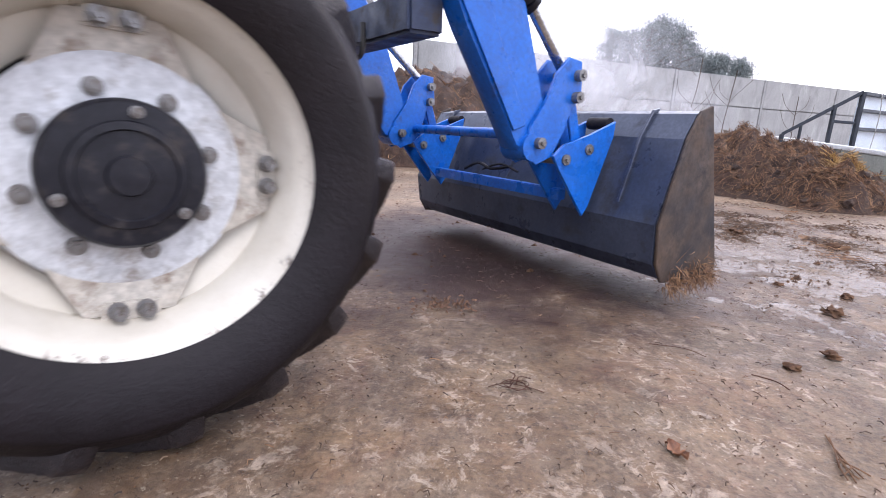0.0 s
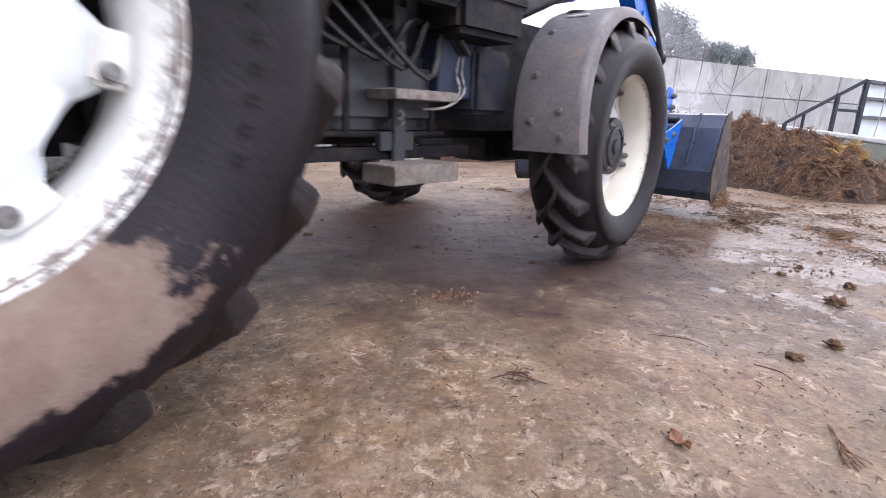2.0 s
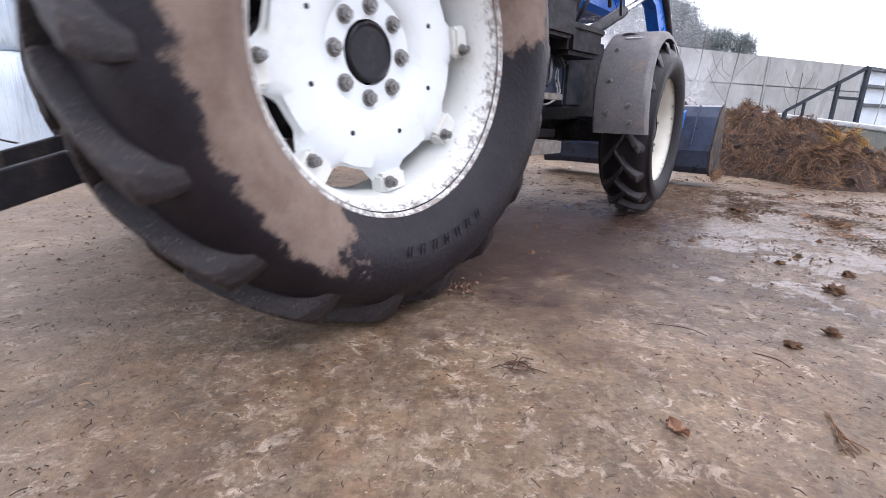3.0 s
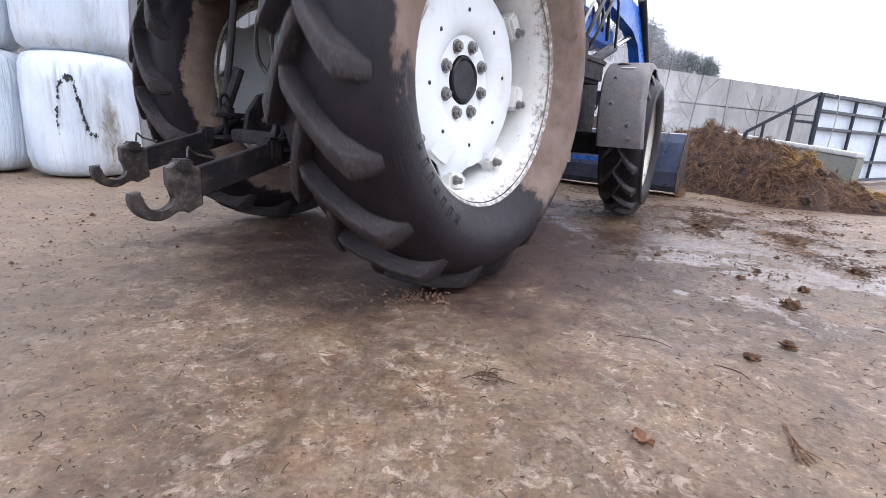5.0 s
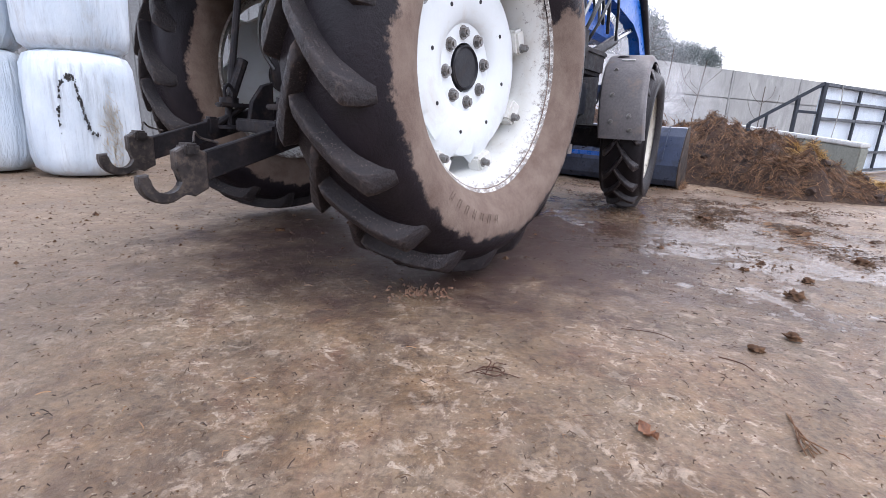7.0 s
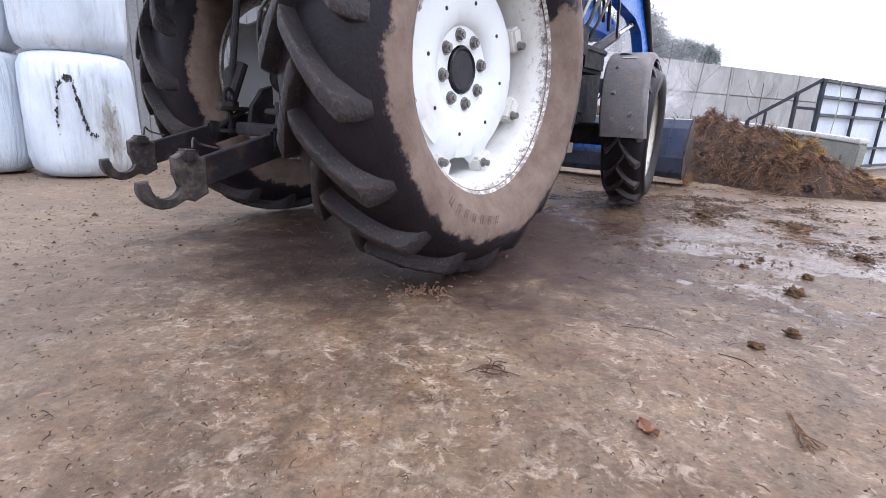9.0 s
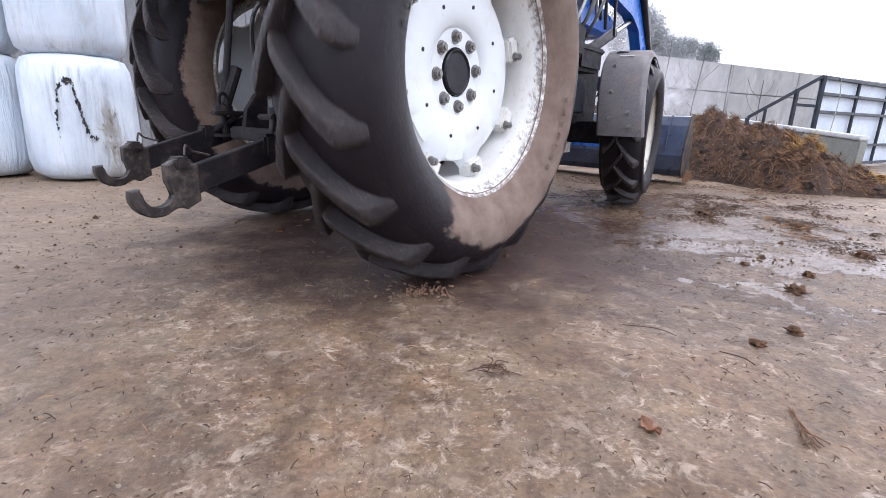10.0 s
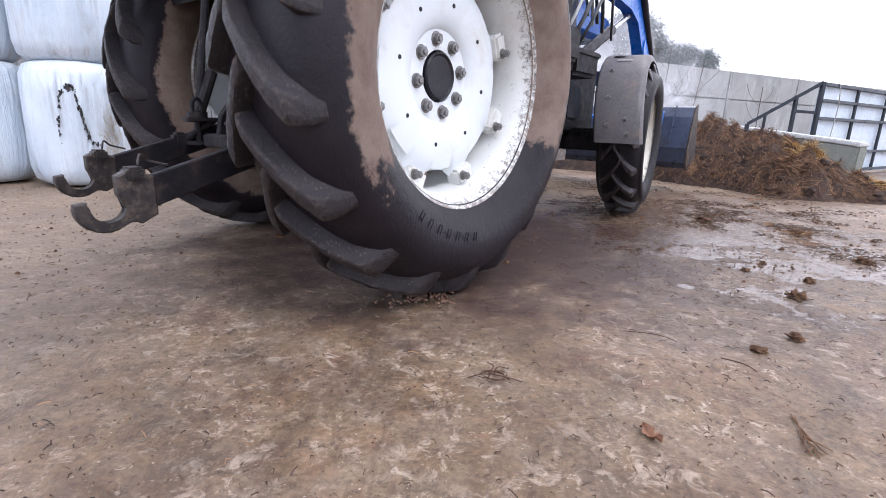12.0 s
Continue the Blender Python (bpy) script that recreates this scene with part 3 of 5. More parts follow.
def bale(seed):
    """A round bale standing on end, wrapped in stretched film."""
    bm = bmesh.new()
    R, H = 0.55, 1.10
    prof = [(0.0, 0.0), (0.30, 0.005), (0.44, 0.02), (0.515, 0.07), (0.545, 0.18), (0.552, 0.4), (0.555, 0.6), (0.55, 0.85), (0.535, 0.99), (0.49, 1.07), (0.40, 1.10), (0.2, 1.105), (0.0, 1.105)]
    n = 64
    rows = []
    for r, z in prof[1:-1]:
        rows.append([bm.verts.new(((r + 0.035 * noise.noise((2.2 * math.sin(2 * math.pi * i / n) + seed * 7, 2.2 * math.cos(2 * math.pi * i / n), z * 1.6)) + 0.012 * noise.noise((7 * math.sin(2 * math.pi * i / n), 7 * math.cos(2 * math.pi * i / n), z * 3 + seed))) * math.sin(2 * math.pi * i / n),
                                   (r + 0.035 * noise.noise((2.2 * math.sin(2 * math.pi * i / n) + seed * 7, 2.2 * math.cos(2 * math.pi * i / n), z * 1.6))) * math.cos(2 * math.pi * i / n), z)) for i in range(n)])
    for a, b in zip(rows, rows[1:]):
        for i in range(n):
            bm.faces.new((a[i], a[(i + 1) % n], b[(i + 1) % n], b[i]))
    bm.faces.new(rows[0][::-1])
    bm.faces.new(rows[-1])
    return thing("silage_bale", bm, M_WRAP, "silage bale wrapped in white plastic film", "bale", "stack of bales", smooth=60)


BALES = [(-3.55, 4.90, 0.0, 1), (-4.50, 4.80, 0.0, 2), (-3.58, 4.94, 1.085, 3), (-4.54, 4.86, 1.085, 4), (-5.45, 4.8, 0.0, 8)]
for bx, by, bz, sd in BALES:
    o_ = bale(sd)
    o_.matrix_world = pose(bx + 0.14, by, bz, 0, 0, 47 * sd) @ Matrix.Diagonal((0.81, 0.81, 1.0, 1.0))


def bale_marks():
    """Dark curved smear and a torn patch on the front bale."""
    b = [o for o in bpy.data.objects if o.name == "silage_bale"][0]
    inv = b.matrix_world.inverted()

    def on(ang, z, out=0.012):
        r = 0.458 + out
        return Vector((-3.41 + r * math.cos(ang), 4.90 + r * math.sin(ang), z))
    a0 = math.atan2(-4.9, 3.41)
    rnd = random.Random(2)
    pts = [(-0.42, 0.42), (-0.41, 0.60), (-0.34, 0.80), (-0.22, 0.88), (-0.10, 0.87), (-0.05, 0.73), (0.0, 0.56), (0.06, 0.42), (0.20, 0.38)]
    bm = bmesh.new()
    for (a1, z1), (a2, z2) in zip(pts, pts[1:]):
        for _ in range(34 if -0.30 < a1 < 0.03 else 14):
            u = rnd.random()
            p = inv @ on(a0 + a1 + (a2 - a1) * u + rnd.gauss(0, 0.012), z1 + (z2 - z1) * u + rnd.gauss(0, 0.012), 0.0)
            box(bm, -0.012, 0.012, -0.012, 0.012, -0.024, 0.024, 0.0, Matrix.Translation(p) @ Matrix.Rotation(rnd.uniform(0, 3), 4, "Z") @ Matrix.Rotation(rnd.gauss(0, 0.5), 4, "X") @ Matrix.Scale(rnd.uniform(0.15, 0.6), 4))
    tagged(part("black_mark", bm, M_HOSE, b, "dark wavy smear on the film"), kind="stuff")
    v, f = [], []
    for _ in range(260):
        a, z = a0 + rnd.gauss(0.47, 0.09), rnd.gauss(0.42, 0.16)
        p = on(a, z, 0.0)
        d = Vector((rnd.gauss(0, 0.3), rnd.gauss(0, 0.3) - 0.4, rnd.gauss(0.5, 0.5))).normalized() * rnd.uniform(0.03, 0.11)
        q = Vector((rnd.gauss(0, 1), rnd.gauss(0, 1), rnd.gauss(0, 1))).normalized() * 0.003
        n0 = len(v)
        v += [inv @ (p - q), inv @ (p + q), inv @ (p + d * 0.5 + q), inv @ (p + d)]
        f += [(n0, n0 + 1, n0 + 2), (n0, n0 + 2, n0 + 3), (n0 + 1, n0 + 3, n0 + 2), (n0, n0 + 3, n0 + 1)]
    me = bpy.data.meshes.new("torn_patch")
    me.from_pydata([tuple(p) for p in v], [], f)
    me.materials.append(M_PALESTRAW)
    o = new("torn_patch", me)
    o.parent = b
    tagged(o, "pale straw poking through torn film", kind="stuff")


bale_marks()


def make_steam():
    k = Mat("steam")
    x, y, z = k.xyz()
    r = k.math("SQRT", k.math("ADD", k.math("MULTIPLY", x, x), k.math("MULTIPLY", z, z)))
    fall = k.ramp(r, [(0.15, 1.0), (0.95, 0.0)])
    n = k.ramp(k.noise(1.6, 6, 0.6, dist=0.8), [(0.32, 0.0), (0.72, 0.75)])
    tr = k.nt.nodes.new("ShaderNodeBsdfTransparent")
    df = k.nt.nodes.new("ShaderNodeBsdfDiffuse")
    tl = k.nt.nodes.new("ShaderNodeBsdfTranslucent")
    ad = k.nt.nodes.new("ShaderNodeMixShader")
    for q in (df, tl):
        q.inputs["Color"].default_value = (0.9, 0.9, 0.93, 1)
    k.link(df.outputs[0], ad.inputs[1])
    k.link(tl.outputs[0], ad.inputs[2])
    mx = k.nt.nodes.new("ShaderNodeMixShader")
    k.link(k.math("MULTIPLY", fall, n), mx.inputs[0])
    k.link(tr.outputs[0], mx.inputs[1])
    k.link(ad.outputs[0], mx.inputs[2])
    out = [q for q in k.nt.nodes if q.type == "OUTPUT_MATERIAL"][0]
    k.link(mx.outputs[0], out.inputs[0])
    return k.m


M_STEAM = make_steam()
STEAM = []


def steam(x, y, z, r, sq, turn):
    """A thin billow of steam: a dished, rumpled sheet that fades towards its edge."""
    bm = bmesh.new()
    n, m = 24, 9
    rows = [[bm.verts.new((0, 0.15, 0))]]
    for i in range(1, m):
        q = i / (m - 1)
        rows.append([bm.verts.new((q * math.cos(2 * math.pi * j / n), 0.15 - 0.45 * q * q + 0.12 * noise.noise((3 * q * math.cos(2 * math.pi * j / n) + x, 3 * q * math.sin(2 * math.pi * j / n), z)), q * math.sin(2 * math.pi * j / n))) for j in range(n)])
    for j in range(n):
        bm.faces.new((rows[0][0], rows[1][j], rows[1][(j + 1) % n]))
    for a, b in zip(rows[1:], rows[2:]):
        for j in range(n):
            bm.faces.new((a[j], b[j], b[(j + 1) % n], a[(j + 1) % n]))
    o = thing("steam_billow", bm, M_STEAM, "thin white steam rising from the heap", "steam", "steam over the heap", smooth=180)
    o.scale = (r, r, r * sq)
    STEAM.append((o, x, y, z, turn))


for row in ((1.6, 9.6, 1.7, 1.5, 1.1, 10), (3.0, 10.2, 1.6, 1.4, 1.2, -15), (0.4, 9.9, 1.9, 1.3, 1.0, 5), (2.4, 11.4, 2.5, 1.7, 1.0, -8), (3.6, 9.0, 1.0, 0.9, 0.8, -20)):
    steam(*row)


# ---------------------------------------------------------------- tractor
WB, RF, RR = 2.62, 0.603, 0.884          # wheelbase, wheel radii
YF, YR = 0.750, 0.765                     # wheel centres from the middle
XL, YL = 0.29, 0.90                                 # the far rear wheel
tractor = tagged(new("tractor"), "muddy blue farm tractor with a front loader", "tractor")


YFL = 1.30                                # the far front wheel


def empty(name, parent, loc=(0, 0, 0)):
    e = new(name)
    e.parent = parent
    e.location = loc
    return e


def tyre_mesh(R, rim, w, rw, lh, inner=1.0):
    bm = bmesh.new()
    c = R - lh
    half = [(rim - 0.01, rw), (rim + 0.012, rw + 0.018), (rim + 0.28 * (c - rim), w * 0.95), (rim + 0.5 * (c - rim), w), (rim + 0.72 * (c - rim), w * 0.955),
            (c - 0.070, w * 0.87), (c - 0.030, w * 0.77), (c - 0.010, w * 0.56), (c, w * 0.3), (c + 0.002, 0)]
    dense = []
    for p, q in zip(half, half[1:]):
        dense += [(p[0] + (q[0] - p[0]) * u, p[1] + (q[1] - p[1]) * u) for u in (0.0, 0.5)]
    dense.append(half[-1])
    for _ in range(2):   # round the section off
        dense = [dense[0], dense[1]] + [((a[0] + 2 * b[0] + d[0]) / 4, (a[1] + 2 * b[1] + d[1]) / 4) for a, b, d in zip(dense[1:], dense[2:], dense[3:])] + [dense[-1]]
    lathe(bm, [(r, -y) for r, y in dense] + [(r, y * inner) for r, y in dense[-2::-1]], 96)
    return bm


def lug_mesh(R, w, sweep, lw, lh, side):
    """One tread bar, from the middle of the tread over the shoulder; the middle leads. Worn, scuffed edges."""
    bm = bmesh.new()
    c = R - lh

    def base(q):
        return c - 0.010 - 0.03 * (q / 0.8) ** 3 if q < 0.8 else c - 0.040 - (q - 0.8) / 0.2 * 0.080

    def top(q):
        return R - 0.020 * (q / 0.8) ** 2 if q < 0.8 else R - 0.020 - ((q - 0.8) / 0.2) ** 1.25 * 0.135

    prev = None
    steps = 26
    for i in range(steps + 1):
        q = i / steps
        y = side * (-0.03 + (w + 0.03) * q ** 0.95) + side * 0.014 * max(0.0, q - 0.8) / 0.2
        phi = sweep * ((1 - q) ** 1.45)
        hw = lw * (0.72 + 0.50 * q) / 2 * (1.0 if q < 0.8 else 1 - 0.42 * ((q - 0.8) / 0.2) ** 1.5)
        tr, br = top(q) + 0.0025 * noise.noise((q * 14, 1.3, side)), base(q) - 0.014
        if i in (0, steps):
            tr -= 0.008
        ring = []
        for k, rr in ((-1.62, br), (-1.12, tr - 0.55 * lh), (-0.97, tr - 0.010), (-0.86, tr - 0.002), (-0.3, tr), (0.3, tr), (0.86, tr - 0.002), (0.97, tr - 0.010), (1.12, tr - 0.55 * lh), (1.62, br)):
            n = noise.noise((q * 22, k * 3.1, 5 + side))
            a = phi + (k + 0.06 * n) * hw / R
            r2 = rr + 0.003 * n
            ring.append(bm.verts.new((r2 * math.sin(a), y, r2 * math.cos(a))))
        if prev:
            for k in range(9):
                bm.faces.new((prev[k], prev[k + 1], ring[k + 1], ring[k]))
        else:
            bm.faces.new(ring)
        prev = ring
    bm.faces.new(prev[::-1])
    return bm


def add_lugs(e, R, w, count, sweep, lw, lh, mat, inner=1.0):
    for side in (-1, 1):
        me = finish(lug_mesh(R, w if side < 0 else w * inner, sweep, lw, lh, side), mat, "lug", 62)
        for i in range(count):
            o = new("lug", me)
            o.parent = e
            o.rotation_euler = (0, 2 * math.pi * (i + (0.5 if side > 0 else 0)) / count, 0)


def bolt_bm(r, h, s):
    """A hexagon head with a washer, standing out along -y for s = 1."""
    bm = bmesh.new()
    rod(bm, (0, 0, 0), (0, -0.005 * s, 0), r * 1.35, 14)
    rod(bm, (0, -0.005 * s, 0), (0, -h * s, 0), r, 6)
    rod(bm, (0, -h * s, 0), (0, -(h + 0.006) * s, 0), r * 0.5, 8)
    return bm


def ring_parts(name, me, parent, n, r, y, a0=0.0, turn=False):
    for i in range(n):
        a = a0 + 2 * math.pi * i / n
        o = new(name, me)
        o.parent = parent
        o.location = (r * math.sin(a), y, r * math.cos(a))
        o.rotation_euler = (0, a, 0) if turn else (0, 0.4 * i, 0)


def rear_wheel(s):
    """s = 1: the wheel on the side of negative y."""
    e = empty("rear_wheel", tractor, (0 if s > 0 else XL, -YR if s > 0 else YL, RR))
    part("tyre", tyre_mesh(RR, 0.505, 0.272, 0.172, 0.062, 0.84), M_TYRE_R, e, "rubber tyre caked with pale dried mud", 70)
    for g0 in (0.0, math.pi):
        for i in range(7):
            bm = bmesh.new()
            for da, dr, wl, hl in ((-0.014, 0, 0.004, 0.05), (0.014, 0, 0.004, 0.05), (0, 0.023, 0.019, 0.005), (0, -0.023 if i % 3 else 0.0, 0.019, 0.005)):
                box(bm, -wl / 2, wl / 2, -0.001, 0.001, -hl / 2, hl / 2, 0.0, Matrix.Rotation(g0 + 0.098 * i + 0.45 + da, 4, "Y") @ Matrix.Translation((0, -0.2625 * s, 0.618 + dr)))
            part("raised_mark", bm, M_TYRE_R, e)
    add_lugs(e, RR, 0.231, 18, 0.34, 0.080, 0.062, M_LUG, 0.84)
    bm = bmesh.new()
    pr = [(0.520, 0.15), (0.545, 0.175), (0.548, 0.215), (0.535, 0.222), (0.522, 0.212), (0.512, 0.18), (0.490, 0.165), (0.478, 0.10), (0.470, 0.02), (0.468, -0.06), (0.490, -0.14), (0.512, -0.18), (0.535, -0.22), (0.548, -0.215)]
    lathe(bm, [(r * 0.957, -(y - 0.035) * s) for r, y in pr], 96)
    part("rim", bm, M_RIM_R, e, "white painted rim, chipped and muddy", 50)
    bm = bmesh.new()
    yd = 0.02
    pr = [(0.10, yd - 0.03), (0.10, yd), (0.175, yd + 0.003), (0.195, yd + 0.022), (0.25, yd + 0.03), (0.31, yd + 0.034), (0.365, yd + 0.026), (0.40, yd + 0.002), (0.412, yd - 0.006), (0.404, yd - 0.02), (0.36, yd + 0.004), (0.25, yd + 0.01), (0.10, yd - 0.03)]
    lathe(bm, [(r, -y * s) for r, y in pr], 128, lambda a, j: (0.026 * math.tanh(2.2 * math.cos(8 * a)) - 0.014 if 6 < j < 10 else 0.0))
    part("disc", bm, M_DISC_R, e, "white dished wheel disc with scalloped edge", 40)
    bm = bmesh.new()
    pr = [(0.092, yd - 0.02), (0.092, yd + 0.008), (0.086, yd + 0.014), (0.078, yd + 0.006), (0.0, yd + 0.004)]
    lathe(bm, [(max(r, 0.0004), -y * s) for r, y in pr], 40)
    part("hub_cap", bm, M_HUB, e, "black hub centre")
    bm = bolt_bm(0.021, 0.022, s)
    ring_parts("bolt", finish(bm, M_BOLT, "bolt"), e, 8, 0.140, -(yd + 0.001) * s, 0.2)
    bm = bmesh.new()
    rod(bm, (0, 0, 0), (0, -0.004 * s, 0), 0.0085, 12)
    ring_parts("hole", finish(bm, M_HUB, "hole"), e, 8, 0.268, -(yd + 0.0290) * s, 0.55, True)
    bm = bmesh.new()
    box(bm, -0.055, 0.055, -0.045, 0.03, -0.035, 0.04, 0.012)
    ring_parts("bracket", finish(bm, M_RIM_R, "bracket"), e, 8, 0.422, -(yd - 0.0) * s, 0.0, True)
    bm = bolt_bm(0.016, 0.03, s)
    ring_parts("clamp_bolt", finish(bm, M_BOLT, "clamp_bolt"), e, 8, 0.418, -(yd + 0.046) * s, 0.07)
    return e


def front_wheel(s):
    e = empty("front_wheel", tractor, (WB, -YF * s, RF))
    part("tyre", tyre_mesh(RF, 0.360, 0.175, 0.128, 0.046), M_TYRE_F, e, "black rubber tyre", 70)
    add_lugs(e, RF, 0.145, 17, 0.38, 0.056, 0.046, M_LUG)
    bm = bmesh.new()
    pr = [(0.355, 0.12), (0.375, 0.145), (0.383, 0.170), (0.374, 0.178), (0.362, 0.170), (0.352, 0.140), (0.335, 0.125), (0.325, 0.07), (0.312, 0.02), (0.308, -0.04), (0.250, -0.060), (0.246, -0.070), (0.31, -0.062), (0.33, -0.10), (0.355, -0.14), (0.378, -0.175), (0.385, -0.17)]
    lathe(bm, [(r, -y * 0.765 * s) for r, y in pr], 80)
    part("rim", bm, M_RIM_F, e, "cream painted rim, chipped and muddy", 50)
    bm = bmesh.new()
    y0 = -0.02
    lathe(bm, [(r, -y * s) for r, y in [(0.12, y0 - 0.02), (0.12, y0 + 0.012), (0.225, y0 + 0.012), (0.238, y0 + 0.004), (0.238, y0 - 0.015), (0.12, y0 - 0.02)]], 64)
    part("disc", bm, M_DISC_F, e, "pale bolted wheel disc")
    bm = bmesh.new()
    lathe(bm, [(r, y * s) for r, y in [(0.02, 0.045), (0.16, 0.05), (0.22, 0.055), (0.23, 0.065), (0.235, 0.085), (0.02, 0.10)]], 48)
    part("brake_housing", bm, M_CHASSIS, e, "black housing behind the disc")
    for i in range(4):
        a = 2 * math.pi * i / 4 + 0.35
        bm = bmesh.new()
        v = [bm.verts.new((x, -y * s, z)) for y in (y0 - 0.004, y0 + 0.008) for x, z in ((-0.15, 0.165), (0.15, 0.165), (0.085, 0.30), (-0.085, 0.30))]
        for f in ((0, 1, 2, 3), (7, 6, 5, 4), (0, 4, 5, 1), (1, 5, 6, 2), (2, 6, 7, 3), (3, 7, 4, 0)):
            bm.faces.new([v[k] for k in f])
        box(bm, -0.055, 0.055, -(y0 + 0.02) * s, -(y0 - 0.02) * s, 0.270, 0.315, 0.006)
        o = part("ear", bm, M_EAR, e)
        o.rotation_euler = (0, a, 0)
    bm = bolt_bm(0.015, 0.03, s)
    me = finish(bm, M_BOLT, "ear_bolt")
    for i in range(4):
        for d in (-0.09, 0.09):
            a = 2 * math.pi * i / 4 + 0.35 + d
            o = new("ear_bolt", me)
            o.parent = e
            o.location = (0.290 * math.sin(a), -(y0 + 0.02) * s, 0.290 * math.cos(a))
    bm = bolt_bm(0.014, 0.018, s)
    ring_parts("bolt", finish(bm, M_BOLT, "bolt"), e, 8, 0.168, -(y0 + 0.012) * s, 0.1)
    bm = bmesh.new()
    lathe(bm, [(max(r, 0.0004), -y * s) for r, y in [(0.145, -0.03), (0.145, 0.045), (0.138, 0.055), (0.105, 0.058), (0.102, 0.066), (0.088, 0.068), (0.085, 0.062), (0.04, 0.064), (0.036, 0.074), (0.0, 0.075)]], 56)
    part("planetary_hub", bm, M_HUB, e, "black planetary hub cover")
    bm = bolt_bm(0.009, 0.012, s)
    ring_parts("cover_bolt", finish(bm, M_BOLT, "cover_bolt"), e, 3, 0.122, -0.057 * s, 0.5)
    return e


wheel_rr, wheel_rl = rear_wheel(1), rear_wheel(-1)
for piece in wheel_rl.children:   # the far wheel carries a narrower tyre
    piece.matrix_basis = Matrix.Diagonal((1, 0.6, 1, 1)) @ piece.matrix_basis
wheel_fr, wheel_fl = front_wheel(1), front_wheel(-1)


def chassis():
    T = tractor
    bm = bmesh.new()
    rod(bm, (0, -0.62, RR), (0, 0.40, RR), 0.11, 20)
    rod(bm, (0.06, 0.30, RR), (XL, YL - 0.05, RR), 0.11, 20)
    rod(bm, (0, -0.35, RR), (0, 0.35, RR), 0.17, 20)
    part("rear_axle", bm, M_CHASSIS, T)
    bm = bmesh.new()
    box(bm, -0.20, 0.45, -0.26, 0.26, 0.58, 1.22, 0.04)
    rod(bm, (-0.20, 0, 0.76), (-0.34, 0, 0.76), 0.03, 12)
    part("gearbox", bm, M_CHASSIS, T, "greasy black gearbox housing")
    bm = bmesh.new()
    box(bm, 0.43, 1.65, -0.24, 0.24, 0.60, 1.12, 0.04)
    part("transmission", bm, M_CHASSIS, T)
    bm = bmesh.new()
    box(bm, 1.63, 3.0, -0.26, 0.26, 0.62, 1.24, 0.04)
    part("engine", bm, M_CHASSIS, T, "dark oily engine block")
    bm = bmesh.new()
    box(bm, WB - 0.09, WB + 0.09, -0.58, 0.58, 0.50, 0.68, 0.03)
    rod(bm, (WB, -0.62, RF), (WB, 0.62, RF), 0.09, 20)
    rod(bm, (WB + 0.08, 0.52, RF), (WB + XL, YFL - 0.05, RF), 0.09, 20)
    box(bm, WB - 0.22, WB + 0.28, -0.16, 0.16, 0.48, 0.74, 0.03)
    part("front_axle", bm, M_CHASSIS, T)
    bm = bmesh.new()
    plate(bm, [(1.75, 1.45), (3.02, 1.42), (3.16, 1.48), (3.14, 1.62), (2.9, 1.68), (1.75, 1.76)], -0.29, 0.29, 0.04)
    part("bonnet", bm, M_BLUE, T, "glossy blue bonnet")
    bm = bmesh.new()
    plate(bm, [(-0.30, 1.24), (0.10, 1.42), (0.55, 1.42), (0.75, 1.18), (1.50, 1.16), (1.56, 1.30), (1.56, 1.62), (-0.30, 1.62)], -0.62, 0.90, 0.02)
    part("cab_floor", bm, M_CHASSIS, T, "dark underside of the cab")
    # cab: pillars, roof and tinted panes
    bm = bmesh.new()
    plate(bm, [(-0.42, 2.58), (-0.36, 2.72), (1.45, 2.74), (1.62, 2.60)], -0.62, 0.90, 0.03)
    part("cab_roof", bm, M_DARKGREY, T, "dark roof of the cab")
    for px, qx, y in ((-0.26, -0.30, -0.58), (0.52, 0.50, -0.60), (1.52, 1.34, -0.58), (-0.26, -0.30, 0.86), (0.52, 0.50, 0.88), (1.52, 1.34, 0.86)):
        bm = bmesh.new()
        beam(bm, (px, y, 1.60), (qx, y, 2.60), 0.06, 0.07, (1, 0, 0))
        part("pillar", bm, M_CHASSIS, T)
    for x0, x1, k in ((-0.22, 0.47, 0.0), (0.56, 1.48, 0.16)):
        for y in (-0.60, 0.88):
            bm = bmesh.new()
            plate(bm, [(x0, 1.66), (x1, 1.66), (x1 - k, 2.57), (x0 - 0.03, 2.57)], y - 0.004, y + 0.004, 0.0)
            part("window_pane", bm, M_PANE, T, "tinted cab window")
    # cab sill panel and the box beside the bonnet
    bm = bmesh.new()
    box(bm, 0.62, 1.55, -0.70, -0.60, 1.10, 1.30, 0.02)
    part("cab_sill", bm, M_CHASSIS, T)
    bm = bmesh.new()
    box(bm, 1.58, 1.98, -0.66, -0.40, 1.03, 1.19, 0.025)
    box(bm, 1.57, 1.99, -0.67, -0.39, 1.16, 1.20, 0.01)
    part("battery_box", bm, M_CHASSIS, T, "black battery box")
    bm = bmesh.new()
    box(bm, 1.86, 2.12, -0.50, -0.34, 0.74, 1.02, 0.02)
    part("side_panel", bm, M_DARKGREY, T, "dusty dark blue-grey panel")
    bm = bmesh.new()
    box(bm, 1.12, 1.74, -0.42, -0.27, 0.665, 0.96, 0.05)
    part("fuel_tank", bm, M_TANK, T, "grey dusty fuel tank")
    bm = bmesh.new()
    box(bm, 1.10, 1.76, -0.425, -0.26, 0.640, 0.662, 0.006)
    box(bm, 1.22, 1.25, -0.427, -0.41, 0.65, 0.96, 0.004)
